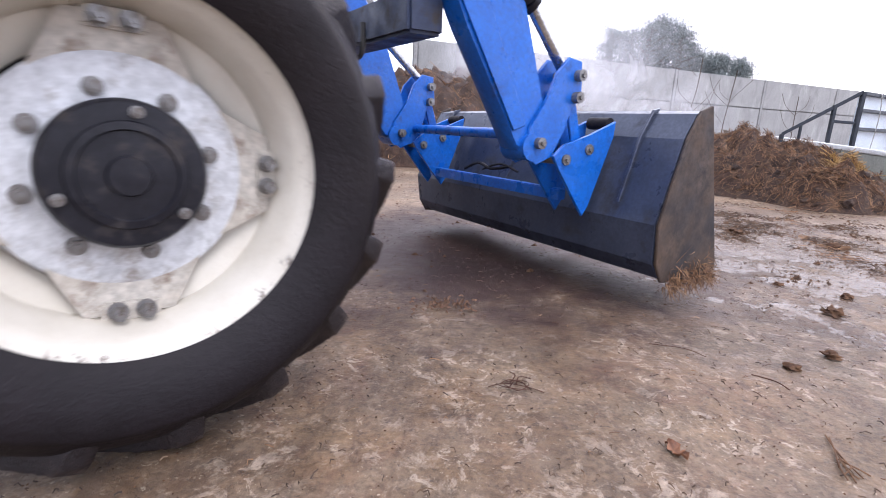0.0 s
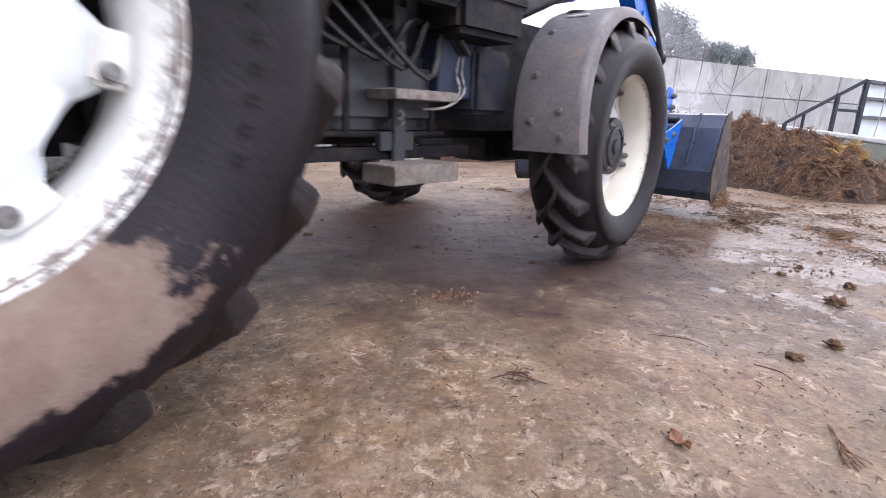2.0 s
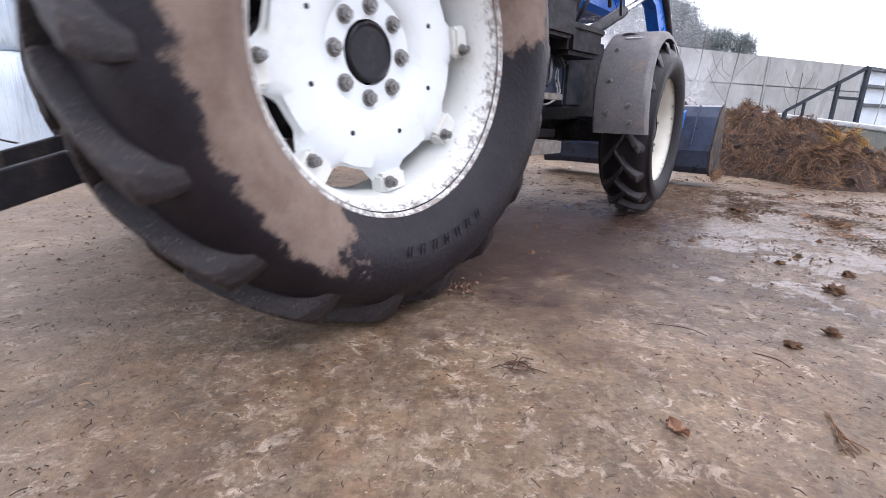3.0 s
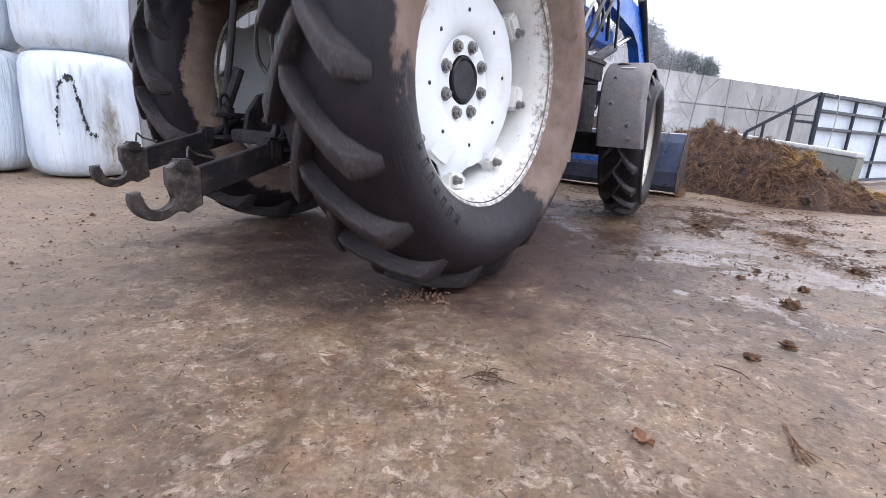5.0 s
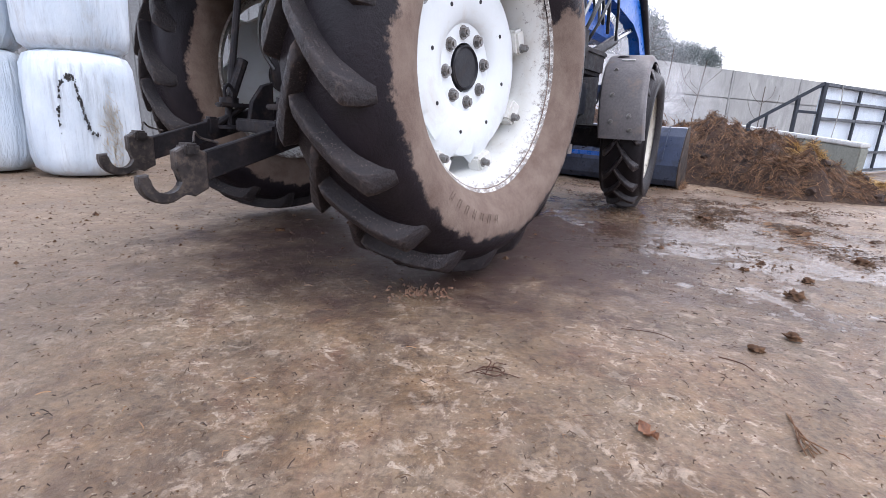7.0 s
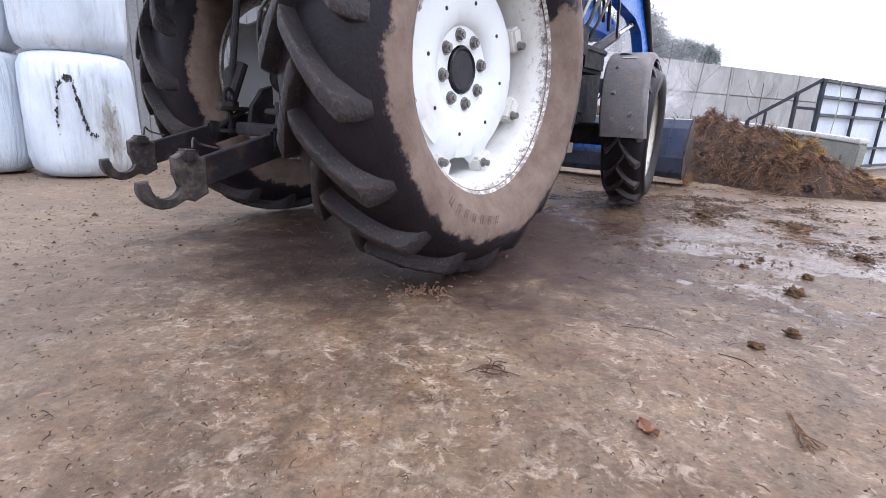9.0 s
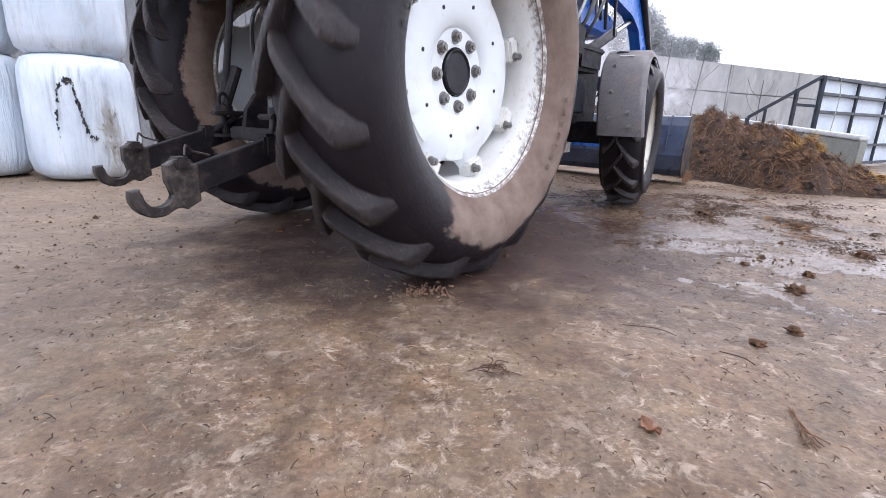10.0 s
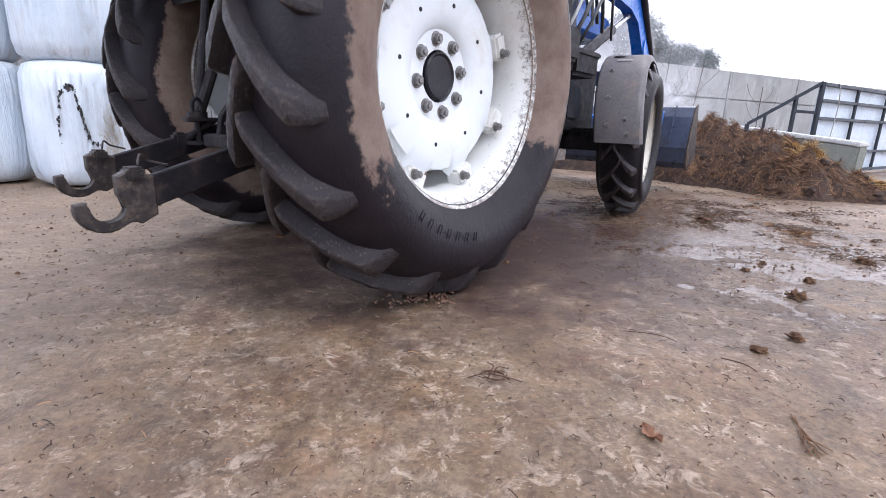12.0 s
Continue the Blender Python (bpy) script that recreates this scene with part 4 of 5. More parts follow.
    box(bm, 1.66, 1.69, -0.427, -0.41, 0.65, 0.96, 0.004)
    part("tank_strap", bm, M_CHASSIS, T)
    bm = bmesh.new()
    beam(bm, (0.55, -0.37, 0.575), (1.93, -0.37, 0.575), 0.09, 0.05)
    part("side_rail", bm, M_CHASSIS, T)
    # boarding steps
    for nm, z, h, x0, x1, y0, y1 in (("lower_step", 0.475, 0.07, 1.29, 1.63, -0.63, -0.44), ("upper_step", 0.78, 0.034, 1.32, 1.65, -0.60, -0.43)):
        bm = bmesh.new()
        box(bm, x0, x1, y0, y0 + 0.012, z, z + h, 0.003)
        box(bm, x0, x1, y1 - 0.012, y1, z, z + h, 0.003)
        box(bm, x0, x0 + 0.012, y0, y1, z, z + h, 0.003)
        box(bm, x1 - 0.012, x1, y0, y1, z, z + h, 0.003)
        step = part(nm, bm, M_STEP, T, "dirty galvanised step tread")
        for i in range(5):
            yy = y0 + 0.03 + i * (y1 - y0 - 0.06) / 4
            bm = bmesh.new()
            box(bm, x0, x1, yy - 0.006, yy + 0.006, z + h * 0.55, z + h + 0.004, 0.002)
            part("tread_bar", bm, M_STEP, step)
    bm = bmesh.new()
    box(bm, 1.44, 1.505, -0.45, -0.43, 0.46, 1.12, 0.005)
    box(bm, 1.38, 1.56, -0.44, -0.40, 0.585, 0.66, 0.005)
    part("step_hanger", bm, M_TANK, T, "dusty steel step hanger")
    me = finish(bolt_bm(0.012, 0.014, 1), M_BOLT, "hanger_bolt")
    for z in (0.70, 0.73, 0.98):
        o = new("hanger_bolt", me)
        o.parent = T
        o.location = (1.472, -0.451, z)
    for k in range(2):
        bm = bmesh.new()
        tube(bm, [(1.86, -0.46, 1.10), (1.80 - 0.03 * k, -0.47, 0.93), (1.79 - 0.03 * k, -0.50, 0.83), (1.70, -0.49, 0.765), (1.58, -0.47, 0.75)], 0.006, 6)
        part("pale_line", bm, M_PIPE, T, "thin pale grey pipe")
    for k in range(4):
        bm = bmesh.new()
        y = -0.42 - 0.03 * k
        tube(bm, [(0.9 + 0.1 * k, y, 1.12), (1.2 + 0.1 * k, y - 0.06, 0.95 - 0.03 * k), (1.5 + 0.05 * k, y, 1.08), (1.8, y, 0.98)], 0.012, 6)
        part("hose", bm, M_HOSE, T)
    # rear mudguards
    for s in (1, -1):
        bm = bmesh.new()
        R1 = 1.0
        prev = None
        for i in range(19):
            a = radians(-58 + 108 * i / 18)
            ring = [bm.verts.new((r * math.sin(a), -y * s, RR + r * math.cos(a))) for r, y in ((R1 - 0.02, 0.46), (R1, 0.47), (R1, 0.86), (R1 - 0.05, 0.90), (R1 - 0.05, 0.885), (R1 - 0.015, 0.85), (R1 - 0.015, 0.475), (R1 - 0.30, 0.475), (R1 - 0.30, 0.46))]
            if prev:
                for k in range(9):
                    bm.faces.new((prev[k], prev[(k + 1) % 9], ring[(k + 1) % 9], ring[k]))
            else:
                bm.faces.new(ring)
            prev = ring
        bm.faces.new(prev[::-1])
        part("rear_mudguard", bm, M_CHASSIS, T, "black dusty mudguard", 40)


chassis()


def front_mudguard(s):
    """Sits on the steering knuckle and turns with the wheel; built about the wheel's centre."""
    bm = bmesh.new()
    R1, lean = 0.655, 0.12
    prev = None
    sec = [(R1 - 0.05, -0.172), (R1 - 0.022, -0.168), (R1 - 0.005, -0.155), (R1, -0.130), (R1, 0.130), (R1 - 0.005, 0.155), (R1 - 0.022, 0.168), (R1 - 0.05, 0.172), (R1 - 0.05, 0.166), (R1 - 0.024, 0.162), (R1 - 0.012, 0.150), (R1 - 0.008, 0.128), (R1 - 0.008, -0.128), (R1 - 0.012, -0.150), (R1 - 0.024, -0.162), (R1 - 0.05, -0.166)]
    n = len(sec)
    for i in range(25):
        a = radians(-91 + 119 * i / 24)
        ring = [bm.verts.new((r * math.sin(a), (-y + lean * max(0.0, r * math.cos(a))) * s, r * math.cos(a))) for r, y in sec]
        if prev:
            for k in range(n):
                bm.faces.new((prev[k], prev[(k + 1) % n], ring[(k + 1) % n], ring[k]))
        else:
            bm.faces.new(ring)
        prev = ring
    bm.faces.new(prev[::-1])
    guard = part("front_mudguard", bm, M_PLASTIC, tractor, "curved grey plastic mudguard, muddy", 40)
    me = finish(bolt_bm(0.013, 0.012, 1), M_BOLT, "guard_bolt")
    for deg, y in ((-80, -0.07), (-76, 0.06), (-62, -0.07), (-40, -0.07), (-85, 0.07)):
        a = radians(deg)
        o = new("guard_bolt", me)
        o.parent = guard
        o.matrix_local = Matrix.Translation((R1 * math.sin(a), (-y + lean * max(0.0, R1 * math.cos(a))) * s, R1 * math.cos(a))) @ Vector((math.sin(a), 0, math.cos(a))).to_track_quat("-Y", "Z").to_matrix().to_4x4()
    bm = bmesh.new()
    a = radians(-27)
    box(bm, -0.012, 0.012, -0.055, 0.055, 0, 0.006, 0.003, Matrix.Translation((R1 * math.sin(a), (lean * R1 * math.cos(a)) * s, R1 * math.cos(a))) @ Matrix.Rotation(a, 4, "Y"))
    part("reflector", bm, M_PIPE, guard, "small pale plate")
    bm = bmesh.new()
    tube(bm, [(-0.10, 0.28 * s, 0.12), (-0.16, 0.24 * s, 0.4), (-0.22, 0.17 * s, 0.60), (-0.2, 0.06 * s, 0.605)], 0.016, 8)
    part("guard_bracket", bm, M_CHASSIS, guard)
    return guard


guard_r, guard_l = front_mudguard(1), front_mudguard(-1)


def hitch():
    """Lower links with open hooks, lift rods and the drawbar frame."""
    T = tractor
    for s, dx in ((1, 0.085), (-1, 0.245)):
        y = -0.42 if s > 0 else 0.33
        bm = bmesh.new()
        plate(bm, [(-0.30 + dx, 0.74), (-0.30 + dx, 0.65), (-1.10 + dx, 0.41), (-1.12 + dx, 0.505)], y - 0.016, y + 0.016, 0.004)
        arm = part("lower_link", bm, M_CHASSIS, T, "black steel lower link arm")
        bm = bmesh.new()
        # hook claw: a crescent whose throat opens upwards, on a stout shank
        cx, cz = -1.195, 0.432
        outer = [(cx + 0.078 * math.cos(radians(a)), cz + 0.072 * math.sin(radians(a))) for a in range(-35, -196, -16)]
        inner = [(cx + 0.008 + 0.054 * math.cos(radians(a)), cz + 0.008 + 0.054 * math.sin(radians(a))) for a in range(-196, 1, 18)]
        pts = [(-1.05, 0.52), (-1.05, 0.40), (-1.10, 0.375)] + outer + inner + [(-1.158, 0.47), (-1.158, 0.525), (-1.12, 0.545)]
        plate(bm, [(x + dx, z) for x, z in pts], y - 0.019, y + 0.019, 0.005)
        box(bm, -1.13 + dx, -1.08 + dx, y - 0.034, y + 0.034, 0.51, 0.55, 0.008)
        part("hook", bm, M_HOOK, arm, "worn steel quick hitch hook")
        bm = bmesh.new()
        tube(bm, [(-1.10 + dx, y - 0.03, 0.555), (-1.08 + dx, y, 0.585), (-1.05 + dx, y + 0.02, 0.565), (-1.0 + dx, y, 0.55)], 0.004, 6)
        part("latch_wire", bm, M_HOOK, arm)
        bm = bmesh.new()
        rod(bm, (-0.69 + dx, y, 0.56), (-0.45 if s > 0 else -0.33, -0.36 * s, 1.22), 0.017, 10)
        rod(bm, (-0.66 + dx, y, 0.72), (-0.59 + dx, y * 0.98, 0.90), 0.027, 10)
        box(bm, -0.80 + dx, -0.74 + dx, y - 0.03, y + 0.03, 0.53, 0.62, 0.012)
        part("lift_rod", bm, M_CHASSIS, T, "threaded lift rod")
        bm = bmesh.new()
        rod(bm, (-0.69 + dx, y + 0.03 * s, 0.55), (-0.69 + dx, y + 0.03 * s, 0.72), 0.016, 10)
        rod(bm, (-0.69 + dx, y + 0.03 * s, 0.566), (-0.69 + dx, y + 0.03 * s, 0.582), 0.062, 16)
        box(bm, -0.76 + dx, -0.60 + dx, y - 0.02, y + 0.08 * s, 0.668, 0.69, 0.006)
        rod(bm, (-0.69 + dx, y + 0.03 * s, 0.69), (-0.69 + dx, y + 0.03 * s, 0.715), 0.045, 12)
        tube(bm, [(-0.71 + dx, y + 0.03 * s, 0.71), (-0.71 + dx, y + 0.03 * s, 0.755), (-0.69 + dx, y + 0.03 * s, 0.775), (-0.67 + dx, y + 0.03 * s, 0.755), (-0.67 + dx, y + 0.03 * s, 0.71)], 0.009, 8)
        part("stabiliser", bm, M_CHASSIS, T)
        bm = bmesh.new()
        rod(bm, (-0.78 + dx, y, 0.56), (-0.62 + dx, y + 0.05 * s, 0.68), 0.016, 8)
        part("check_rod", bm, M_CHASSIS, T)
    bm = bmesh.new()
    plate(bm, [(-0.28, 0.60), (-0.52, 0.60), (-0.50, 0.70), (-0.38, 0.86), (-0.28, 0.90)], -0.20, -0.17, 0.004)
    plate(bm, [(-0.28, 0.60), (-0.42, 0.60), (-0.40, 0.70), (-0.34, 0.78), (-0.28, 0.80)], 0.17, 0.20, 0.004)
    box(bm, -0.48, -0.42, -0.2, 0.2, 0.56, 0.62, 0.008)
    part("drawbar_frame", bm, M_CHASSIS, T)
    bm = bmesh.new()
    for i in range(3):
        tube(bm, [(-0.34, 0.06 - 0.1 * i, 1.2), (-0.42, 0.04 - 0.1 * i, 1.1), (-0.40, 0.08 - 0.12 * i, 0.95), (-0.36, 0.04 - 0.06 * i, 0.85)], 0.010, 6)
    part("rear_hose", bm, M_HOSE, T)


hitch()

# front loader: turns about its pivot on the uprights
PIV = Vector((1.78, 0, 1.62))
loader = empty("front_loader", tractor, PIV)


def lpart(name, bm, mat, label="", smooth=35.0):
    for v in bm.verts:
        v.co.x += 0.05 * min(1.0, max(0.0, (v.co.x - 1.9) / 1.5))
        v.co -= PIV
    return part(name, bm, mat, loader, label, smooth)


B0, B1 = -0.79, 1.06   # the bucket's ends across
ARMS = ((1, -0.42), (-1, 0.70))   # side and place across of each loader arm


def front_loader():
    for s, y in ARMS:
        bm = bmesh.new()
        plate(bm, [(1.66, 0.80), (2.02, 0.80), (1.98, 1.20), (1.92, 1.96), (1.70, 1.96), (1.68, 1.2)], y - 0.05, y + 0.05, 0.008)
        box(bm, 1.66, 2.02, -0.26 * s, y, 0.80, 0.95, 0.01)
        part("loader_upright", bm, M_DKBLUE, tractor, "dark blue loader upright")
        bm = bmesh.new()
        plate(bm, [(1.66, 1.80), (1.72, 2.00), (3.12, 1.84), (3.42, 1.70), (3.66, 1.42), (3.83, 1.12), (4.02, 0.62), (3.93, 0.57), (3.82, 0.62), (3.58, 1.02), (3.42, 1.32), (3.26, 1.54), (3.05, 1.63)], y - 0.05, y + 0.05, 0.012)
        lpart("loader_arm", bm, M_BLUE, "blue welded loader arm")
        bm = bmesh.new()
        plate(bm, [(3.46, 1.40), (3.60, 1.24), (3.86, 0.70), (3.80, 0.68), (3.56, 1.08), (3.44, 1.30)], y - 0.062 * s, y - 0.052 * s, 0.003)
        lpart("arm_gusset", bm, M_BLUE)
        # lift ram
        bm = bmesh.new()
        rod(bm, (1.84, y, 1.06), (2.75, y, 1.43), 0.042, 16)
        lpart("lift_ram", bm, M_HUB, "black lift cylinder")
        bm = bmesh.new()
        rod(bm, (2.75, y, 1.43), (3.22, y, 1.62), 0.024, 12)
        lpart("ram_rod", bm, M_CHROME)
        # crowd ram and linkage
        bm = bmesh.new()
        rod(bm, (3.12, y - 0.07 * s, 1.90), (3.86, y - 0.03 * s, 1.14), 0.040, 16)
        rod(bm, (3.86, y - 0.03 * s, 1.14), (3.88, y - 0.03 * s, 1.128), 0.048, 16)
        lpart("crowd_ram", bm, M_HUB, "black crowd cylinder")
        bm = bmesh.new()
        rod(bm, (3.86, y - 0.03 * s, 1.14), (4.08, y, 0.93), 0.022, 12)
        lpart("ram_rod", bm, M_CHROME)
        for k in (-0.058, 0.058):
            bm = bmesh.new()
            plate(bm, [(3.86, 0.60), (3.88, 0.70), (3.96, 0.80), (4.00, 0.90), (4.06, 0.96), (4.13, 0.95), (4.145, 0.80), (4.09, 0.78), (4.06, 0.68), (4.00, 0.58), (3.92, 0.55)], y + k - 0.008, y + k + 0.008, 0.003)
            lpart("bellcrank", bm, M_BLUE, "blue link plate")
            bm = bmesh.new()
            plate(bm, [(4.08, 0.84), (4.13, 0.84), (4.20, 0.62), (4.15, 0.60)], y + k * 0.5 - 0.008, y + k * 0.5 + 0.008, 0.003)
            lpart("tilt_link", bm, M_BLUE)
            bm = bmesh.new()
            plate(bm, [(3.99, 0.585), (4.05, 0.63), (4.20, 0.67), (4.345, 0.725), (4.34, 0.66), (4.22, 0.37), (4.19, 0.33), (4.15, 0.38), (4.03, 0.53)], y + 1.35 * k - 0.008, y + 1.35 * k + 0.008, 0.003)
            lpart("bucket_bracket", bm, M_BLUE, "blue bucket bracket")
        for x, z in ((3.92, 0.635), (4.11, 0.895), (4.105, 0.812), (4.19, 0.61), (4.06, 0.57)):
            bm = bmesh.new()
            rod(bm, (x, y - 0.095, z), (x, y + 0.095, z), 0.022, 14)
            rod(bm, (x, y - 0.105, z), (x, y + 0.105, z), 0.010, 6)
            lpart("pin", bm, M_BOLT, "steel pivot pin")
        bm = bmesh.new()
        rod(bm, (3.90, y - 0.07, 0.62), (3.90, y + 0.07, 0.62), 0.055, 18)
        lpart("pivot_boss", bm, M_BLUE)
    bm = bmesh.new()
    box(bm, 3.40, 3.54, -0.39, 0.66, 0.99, 1.13, 0.012)
    lpart("cross_beam", bm, M_DKBLUE, "dark blue cross beam")
    bm = bmesh.new()
    rod(bm, (4.02, -0.40, 0.66), (4.02, 0.68, 0.66), 0.024, 14)
    lpart("cross_tube", bm, M_BLUE)
    bm = bmesh.new()
    beam(bm, (4.17, -0.40, 0.41), (4.17, 0.68, 0.41), 0.045, 0.05)
    lpart("carrier_bar", bm, M_BLUE)
    for i, (x, y, z) in enumerate(((3.36, 0.0, 1.0), (3.38, 0.25, 0.98), (3.36, 0.5, 1.0))):
        bm = bmesh.new()
        tube(bm, [(x, y, z + 0.05), (x - 0.03, y - 0.04, z - 0.05), (x, y - 0.10, z - 0.06), (x, y - 0.12, z + 0.05)], 0.010, 6)
        lpart("hose_loop", bm, M_HOSE)
    bm = bmesh.new()
    tube(bm, [(4.16, -0.05, 0.50), (4.14, 0.07, 0.48), (4.15, 0.19, 0.50), (4.14, 0.30, 0.46)], 0.008, 6)
    tube(bm, [(4.16, -0.11, 0.48), (4.14, 0.0, 0.51), (4.15, 0.15, 0.47)], 0.006, 6)
    lpart("tied_rope", bm, M_CHASSIS)
    # bucket: bent back sheet, floor, ends
    prof = [(4.53, 0.775), (4.465, 0.762), (4.40, 0.665), (4.283, 0.335), (4.300, 0.172), (4.355, 0.105), (4.74, 0.075)]
    bm = bmesh.new()
    t = 0.014
    inner = []
    for i, p in enumerate(prof):
        a, b = prof[max(i - 1, 0)], prof[min(i + 1, len(prof) - 1)]
        d = Vector((b[0] - a[0], 0, b[1] - a[1])).normalized()
        inner.append((p[0] - d.z * t, p[1] + d.x * t))
    plate(bm, prof + inner[::-1], B0, B1, 0.0)
    lpart("bucket_shell", bm, M_BUCKET, "dark steel bucket shell", 12)
    for y in (B0 - 0.009, B1 + 0.009):
        bm = bmesh.new()
        plate(bm, [(4.545, 0.795), (4.47, 0.772), (4.405, 0.67), (4.29, 0.335), (4.307, 0.172), (4.355, 0.09), (4.74, 0.055), (4.75, 0.12), (4.60, 0.60)], y - 0.007, y + 0.007, 0.003)
        lpart("bucket_end", bm, M_SIDE, "rusty muddy bucket end plate")
    for y in (-0.60, 0.14, 0.88):
        bm = bmesh.new()
        plate(bm, [(4.50, 0.785), (4.455, 0.776), (4.386, 0.668), (4.29, 0.40), (4.32, 0.40), (4.41, 0.655), (4.47, 0.755)], y - 0.007, y + 0.007, 0.002)
        lpart("bucket_rib", bm, M_BUCKET)
    for y in (-0.42, 0.70):
        bm = bmesh.new()
        rod(bm, (4.345, y - 0.055, 0.715), (4.345, y + 0.055, 0.715), 0.026, 14)
        lpart("bumper_roll", bm, M_CHASSIS)
    rnd = random.Random(3)
    v, f = [], []
    for _ in range(420):
        p = Vector((rnd.uniform(4.42, 4.76), B0 - 0.015 - rnd.uniform(0.0, 0.03), 0.06 + abs(rnd.gauss(0, 0.045)))) - PIV
        d = Vector((rnd.gauss(0, 0.5), rnd.gauss(-0.3, 0.4), rnd.gauss(-0.4, 0.5))).normalized() * rnd.uniform(0.03, 0.10)
        s = Vector((rnd.gauss(0, 1), rnd.gauss(0, 1), rnd.gauss(0, 1))).normalized() * 0.0022
        b = len(v)
        v += [p - s, p + s, p + s.cross(d).normalized() * 0.003, p + d]
        f += [(b, b + 1, b + 3), (b + 1, b + 2, b + 3), (b + 2, b, b + 3), (b, b + 2, b + 1)]
    me = bpy.data.meshes.new("clinging_straw")
    me.from_pydata([tuple(q) for q in v], [], f)
    me.materials.append(M_STRAW)
    o = new("clinging_straw", me)
    o.parent = loader
    tagged(o, "straw and dung clinging to the bucket", kind="stuff")
    # hoses and pipes that run up from the engine to the loader
    for k in range(7):
        bm = bmesh.new()
        y = -0.40 - 0.035 * k
        x = 1.72 + 0.07 * (k % 4)
        tube(bm, [(x, y * 0.8, 1.16), (x - 0.06, y - 0.03, 1.36), (x + 0.10 + 0.03 * k, y - 0.02, 1.55 + 0.02 * k), (x + 0.30 + 0.05 * k, y * 0.9, 1.60 - 0.04 * k)], 0.011 + 0.003 * (k % 2), 6)
        part("hydraulic_hose", bm, M_HOSE if k != 4 else M_PIPE, tractor)


front_loader()


# ---------------------------------------------------------------- trees
def pine(x, y, h, crown, seed, base=0.45):
    """A pine with a bare tapered trunk, limbs and ragged clumps of needles."""
    rnd = random.Random(seed)
    e = tagged(new("pine_tree"), "tall pine beyond the wall, green paled by painted haze", "tree", "pines beyond the wall")
    e.location = (x, y, 0)
    bm = bmesh.new()
    tube(bm, [(0, 0, 0), (0.1 * rnd.uniform(-1, 1), 0, h * 0.4), (0.2 * rnd.uniform(-1, 1), 0.1, h * 0.75), (0.1, 0, h * 0.97)], 0.16, 8)
    v, f = [], []
    for i in range(46):
        t = base + (1 - base) * (i / 46) ** 0.9
        z0 = h * t
        prof = math.sin(math.pi * min(1.0, 0.22 + 0.86 * (t - base) / (1 - base))) ** 0.8
        L = crown * (0.25 + 0.85 * prof) * rnd.uniform(0.45, 1.1)
        a = rnd.uniform(0, 6.28)
        d = Vector((math.cos(a), math.sin(a), rnd.uniform(0.0, 0.45)))
        p1 = Vector((0, 0, z0)) + d * L
        rod(bm, (0, 0, z0), p1, 0.05, 5, 0.012)
        for c in range(5):
            q = Vector((0, 0, z0)).lerp(p1, 0.35 + 0.17 * c) + Vector((rnd.gauss(0, 0.22), rnd.gauss(0, 0.22), rnd.gauss(0.08, 0.16)))
            for _ in range(40):
                o = Vector((rnd.gauss(0, 1), rnd.gauss(0, 1), rnd.gauss(0, 0.5))) * 0.34
                g = Vector((rnd.gauss(0, 1), rnd.gauss(0, 1), rnd.gauss(0.3, 0.8))).normalized() * rnd.uniform(0.10, 0.22)
                s = g.cross(Vector((rnd.gauss(0, 1), rnd.gauss(0, 1), rnd.gauss(0, 1)))).normalized() * 0.026
                b = len(v)
                v += [q + o - s, q + o + s, q + o + g]
                f.append((b, b + 1, b + 2))
    part("trunk", bm, M_BARK, e)
    me = bpy.data.meshes.new("crown")
    me.from_pydata([tuple(p) for p in v], [], f)
    me.materials.append(M_HAZY_NEEDLE)
    o = new("crown", me)
    o.parent = e


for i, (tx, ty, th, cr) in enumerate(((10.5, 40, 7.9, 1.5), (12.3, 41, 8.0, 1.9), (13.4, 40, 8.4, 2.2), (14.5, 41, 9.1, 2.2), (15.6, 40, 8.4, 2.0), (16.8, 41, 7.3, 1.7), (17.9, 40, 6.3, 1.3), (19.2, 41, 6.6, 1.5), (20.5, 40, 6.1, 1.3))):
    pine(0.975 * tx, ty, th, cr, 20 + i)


def sapling(x, y, h, seed):
    rnd = random.Random(seed)
    e = tagged(new("bare_sapling"), "bare leafless sapling in front of the wall", "sapling", "saplings by the wall")
    e.location = (x, y, 0)
    bm = bmesh.new()
    tube(bm, [(0, 0, 0), (rnd.gauss(0, 0.04), 0, h * 0.4), (rnd.gauss(0, 0.08), 0, h * 0.7), (rnd.gauss(0, 0.1), 0, h)], 0.011, 6)
    for i in range(4):
        z = h * rnd.uniform(0.35, 0.85)
        a = rnd.choice((-1, 1))
        L = rnd.uniform(0.35, 0.8)
        tube(bm, [(0, 0, z), (a * L * 0.45, rnd.gauss(0, 0.1), z + L * 0.45), (a * L * 0.75, rnd.gauss(0, 0.1), z + L)], 0.005, 5)
    part("stem", bm, M_BARK, e)


for i, (sx, sy, sh) in enumerate(((5.3, 12.6, 2.5), (6.3, 13.0, 2.3), (9.2, 15.0, 1.9))):
    sapling(sx, sy, sh, 40 + i)


